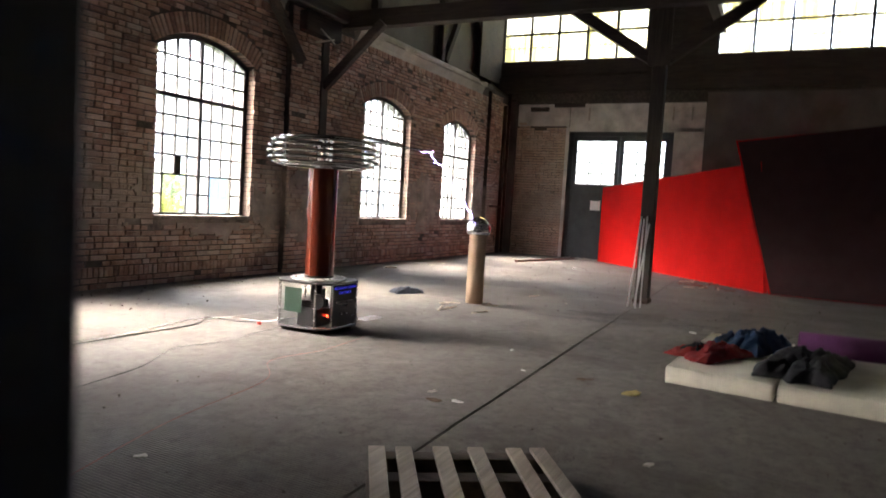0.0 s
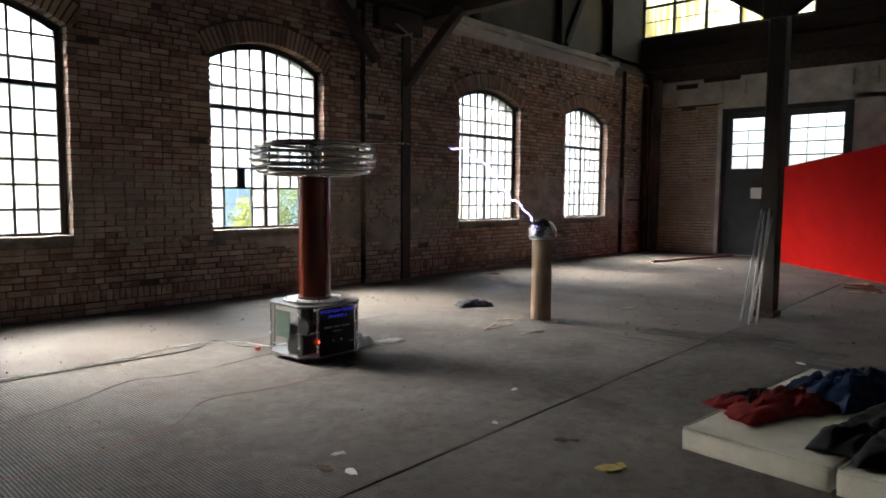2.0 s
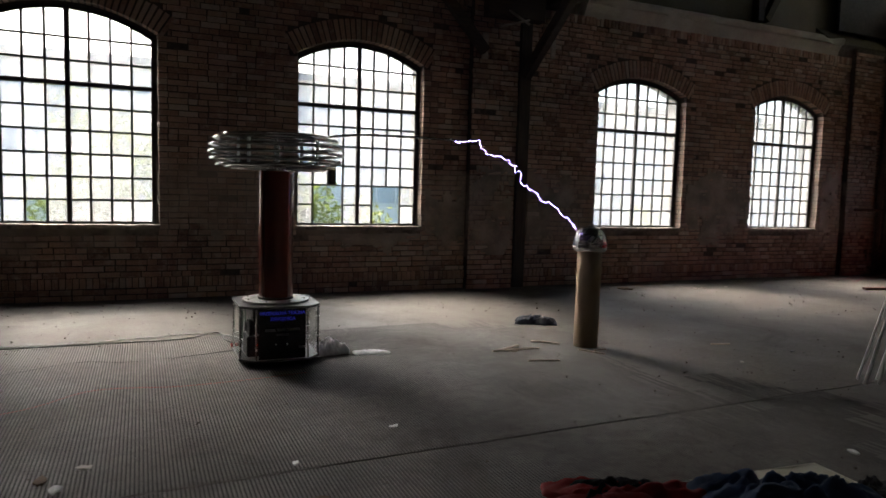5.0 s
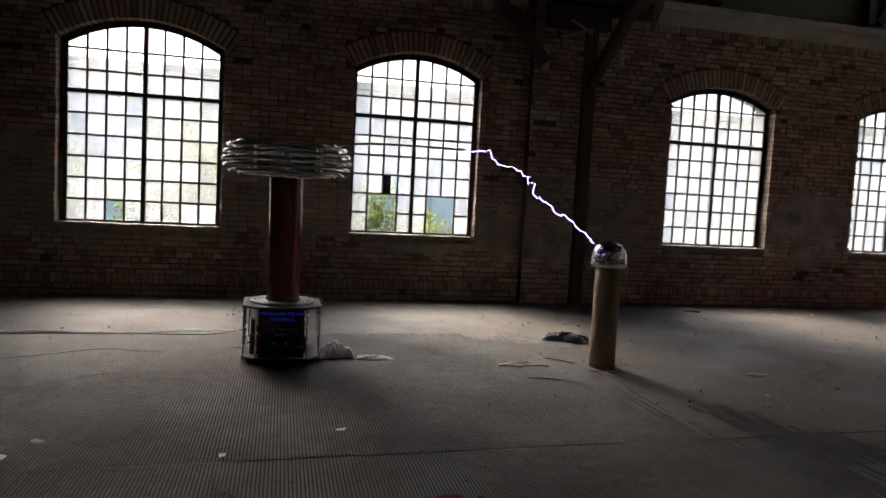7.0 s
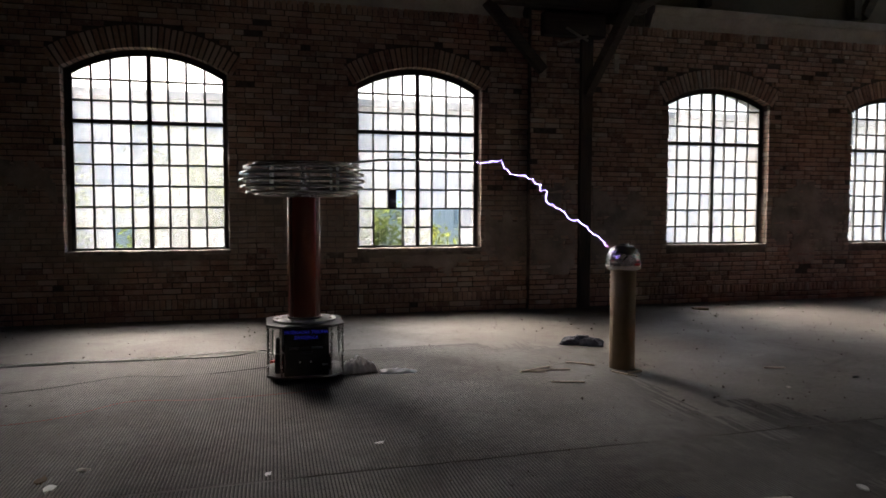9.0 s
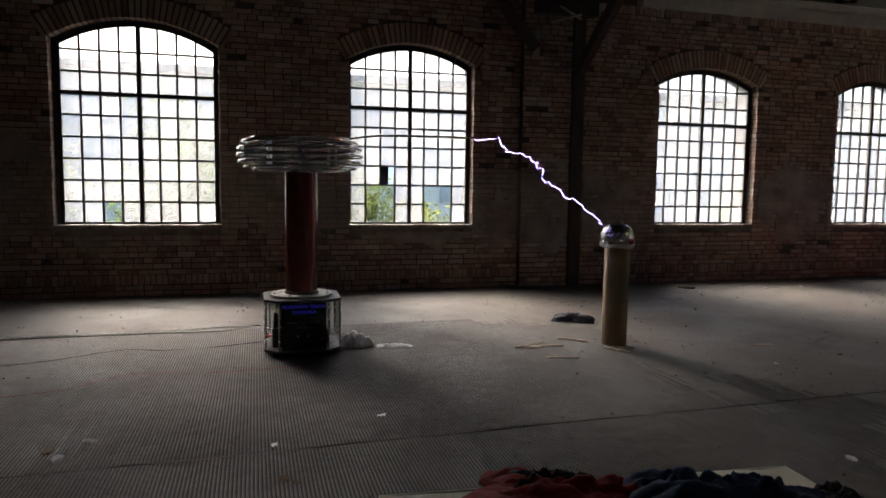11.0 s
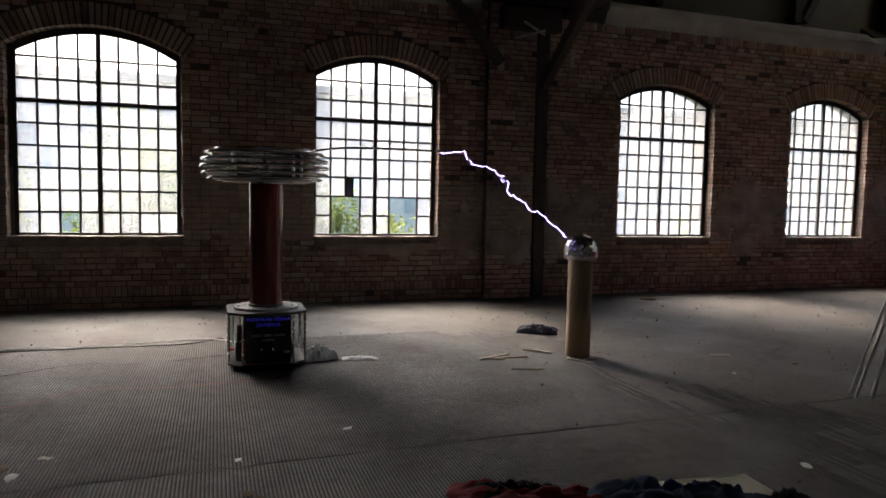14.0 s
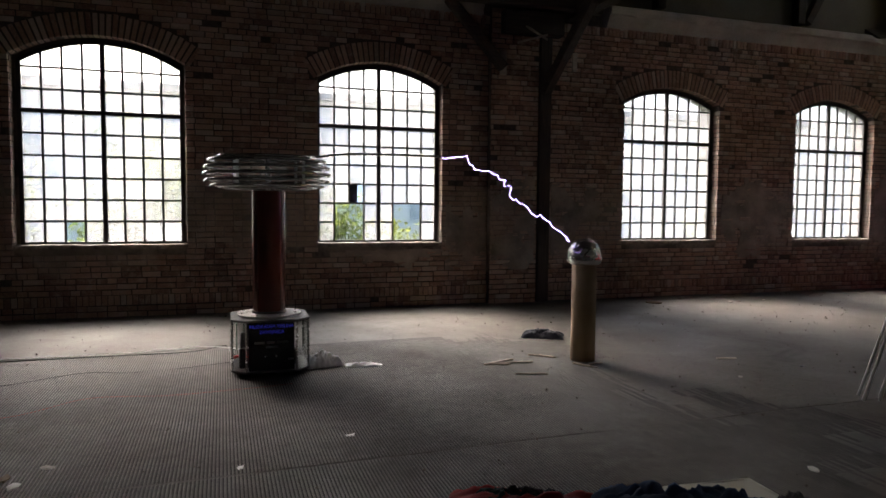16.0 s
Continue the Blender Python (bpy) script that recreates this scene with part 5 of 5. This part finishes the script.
# pieces of fallen mortar and grit
bm = bmesh.new()
for i in range(2600):
    if i < 700:
        x, y = r5.uniform(-6.4, 13), -abs(r5.gauss(0, .35)) - .02
    else:
        x, y = r5.uniform(-6.3, 10), r5.uniform(-9.5, -.3)
    s = abs(r5.gauss(0, .006)) + .003
    m = pose(x, y, s * .4, r5.random() * 90, r5.random() * 90, r5.random() * 360)
    t = [m @ Vector(v) * 1 for v in ((s, 0, 0), (-s * .6, s * .8, 0), (-s * .7, -s * .7, 0), (0, .1 * s, s * .9))]
    V = [bm.verts.new(v) for v in t]
    for f in ((0, 1, 3), (1, 2, 3), (2, 0, 3), (2, 1, 0)):
        bm.faces.new([V[i] for i in f])
bmesh.ops.recalc_face_normals(bm, faces=bm.faces[:])
tagged(part("grit", bm, MORTAR), "crumbs of fallen mortar and grit on the floor", "rubble", kind="stuff")

# ---- outside ----

def ground_material():
    m = Mat("yard_ground", 0.95)
    m.color(m.ramp(m.noise(.6, 6), (.35, (.16, .15, .12)), (.6, (.12, .16, .05))))
    return m.m


bm = bmesh.new()
add_prism(bm, [Vector((x, y, -.12)) for x, y in ((-400, .53), (400, .53), (400, 900), (-400, 900))], (0, 0, -.2))
bmesh.ops.recalc_face_normals(bm, faces=bm.faces[:])
tagged(part("ground", bm, ground_material()), "weedy gravel yard outside the hall", "ground", kind="structure")
tagged(part("pavement", box((BX + .41, -60, -.32), (BX + 60, .5, -.12)), ground_material()), "gravel yard outside the gate", "ground", kind="structure")


def leaf_material(name, c):
    m = Mat(name, 0.6)
    col = m.ramp(m.island(), (0, tuple(v * .6 for v in c)), (1, tuple(v * 1.35 for v in c)))
    m.color(col)
    thin, both = m.n.new("ShaderNodeBsdfTranslucent"), m.n.new("ShaderNodeMixShader")
    both.inputs[0].default_value = 0.5
    m.link(m.mix(0.5, col, (0.20, 0.24, 0.05)), thin.inputs["Color"])
    m.link(m.b.outputs[0], both.inputs[1])
    m.link(thin.outputs[0], both.inputs[2])
    m.link(both.outputs[0], m.n["Material Output"].inputs["Surface"])
    return m.m


def shrub(name, at, size, count, mat, seed, label, category):
    """A shrub of thin stems with many small leaves."""
    r = random.Random(seed)
    t = thing(name, at, 0, label, category)
    bs, bl = bmesh.new(), bmesh.new()
    w, h = size
    for s in range(11):
        a, l = r.random() * 6.28, h * r.uniform(.55, 1.0)
        rad = w * .5 * r.random()
        P = [Vector((0.12 * math.cos(a), .12 * math.sin(a), 0)), Vector((rad * .5 * math.cos(a), rad * .5 * math.sin(a), l * .5)), Vector((rad * math.cos(a), rad * math.sin(a), l))]
        P = smooth_path(P, 5)
        add_tube(bs, P, [.016 * (1 - .85 * i / (len(P) - 1)) for i in range(len(P))], 5)
        for k in range(count // 11):
            q = P[r.randrange(2, len(P))] + Vector((r.gauss(0, .14), r.gauss(0, .14), r.gauss(0, .12))) * max(.5, w / 1.4)
            s_ = r.uniform(.03, .075)
            m = Matrix.Translation(q) @ Euler((r.random() * 6, r.random() * 6, r.random() * 6)).to_matrix().to_4x4()
            V = [bl.verts.new(m @ Vector(p)) for p in ((0, -s_, 0), (s_ * .45, 0, s_ * .1), (0, s_, 0), (-s_ * .45, 0, s_ * .1))]
            bl.faces.new(V)
    part("stem", bs, TIMBER_Z, t)
    part("foliage", bl, mat, t)
    return t


LEAF = leaf_material("green_leaves", (.10, .135, .05))
LEAFY = leaf_material("yellow_green_leaves", (.26, .28, .08))
shrub("shrub", (.6, 2.1, -.12), (1.3, 2.1), 1500, LEAF, 1, "young green tree-like shrub outside the window", "shrub")
shrub("shrub", (1.5, 1.7, -.12), (1.2, 1.45), 1300, LEAFY, 2, "yellow-green weeds outside the window", "shrub")
shrub("shrub", (.1, 2.4, -.12), (1.0, 1.5), 1000, LEAFY, 3, "yellow-green weeds outside the window", "shrub")
shrub("shrub", (-3.0, 2.2, -.12), (1.3, 1.7), 1300, LEAF, 4, "green shrub outside the window", "shrub")
shrub("shrub", (-1.4, 3.6, -.12), (2.2, 2.9), 2000, LEAF, 5, "green shrub outside the window", "shrub")
shrub("shrub", (4.0, 4.5, -.12), (2.0, 2.2), 1600, LEAF, 6, "green shrub outside the window", "shrub")
shrub("shrub", (-2.6, 5.2, -.12), (2.4, 3.4), 2200, LEAF, 12, "tall green shrub outside the window", "shrub")
shrub("shrub", (9.9, 4.0, -.12), (1.6, 1.5), 1200, LEAFY, 8, "yellow-green weeds outside the window", "shrub")
shrub("shrub", (-3.0, 3.1, -.12), (2.6, 3.5), 3200, LEAF, 21, "tall leafy green shrub close outside the window", "shrub")
shrub("shrub", (-5.5, 5.0, -.12), (3.0, 3.2), 2200, LEAF, 9, "large green shrub outside the window", "shrub")

fac = thing("factory_building", (0, 19, -.12), 0, "long pale factory building with blue-grey windows", "building")
FACADE = plain("pale_render", (.42, .44, .46), .9, 0, .15, .5)
BLUEWIN = plain("blue_grey_window", (.26, .31, .36), .25, 0, .3, 1.0)
ROOF = plain("grey_roof", (.2, .2, .21), .8)
part("wall", box((-30, 0, 0), (46, 10, 6.1)), FACADE, fac)
part("roof", box((-30.3, -.4, 6.1), (46.3, 10.4, 6.4)), ROOF, fac)
for z0, z1 in ((1.1, 2.9), (3.9, 5.4)):
    for i in range(19):
        x = -28.5 + i * 3.9
        wdw = part("window", box((x, -.05, z0), (x + 2.7, .02, z1)), BLUEWIN, fac)
        for u in (.9, 1.8):
            part("bar", box((x + u - .05, -.09, z0), (x + u + .05, -.051, z1)), FACADE, wdw)

# ---- the bricks of the pier between two windows, one by one ----
shapes = []
for ln in (LONG - JOINT, LONG / 2 - JOINT):
    for v in range(3):
        bm = bmesh.new()
        brick_box(bm, 0, ln, 0, COURSE - JOINT, 0, .03, rnd)
        bmesh.ops.recalc_face_normals(bm, faces=bm.faces[:])
        shapes.append((ln, mesh("brick", bm, BRICK_ONE)))
for x0, x1, z0, z1, yf in SINGLE:
    ln = x1 - x0
    pool = [s for s in shapes if abs(s[0] - ln) == min(abs(q[0] - ln) for q in shapes)]
    base_len, me = pool[rnd.randrange(len(pool))]
    ob = new("brick", me)
    ob.matrix_basis = pose(x0, yf, z0) @ Matrix.Diagonal((ln / base_len, 1, (z1 - z0) / (COURSE - JOINT), 1))
    ob.parent = wall_n
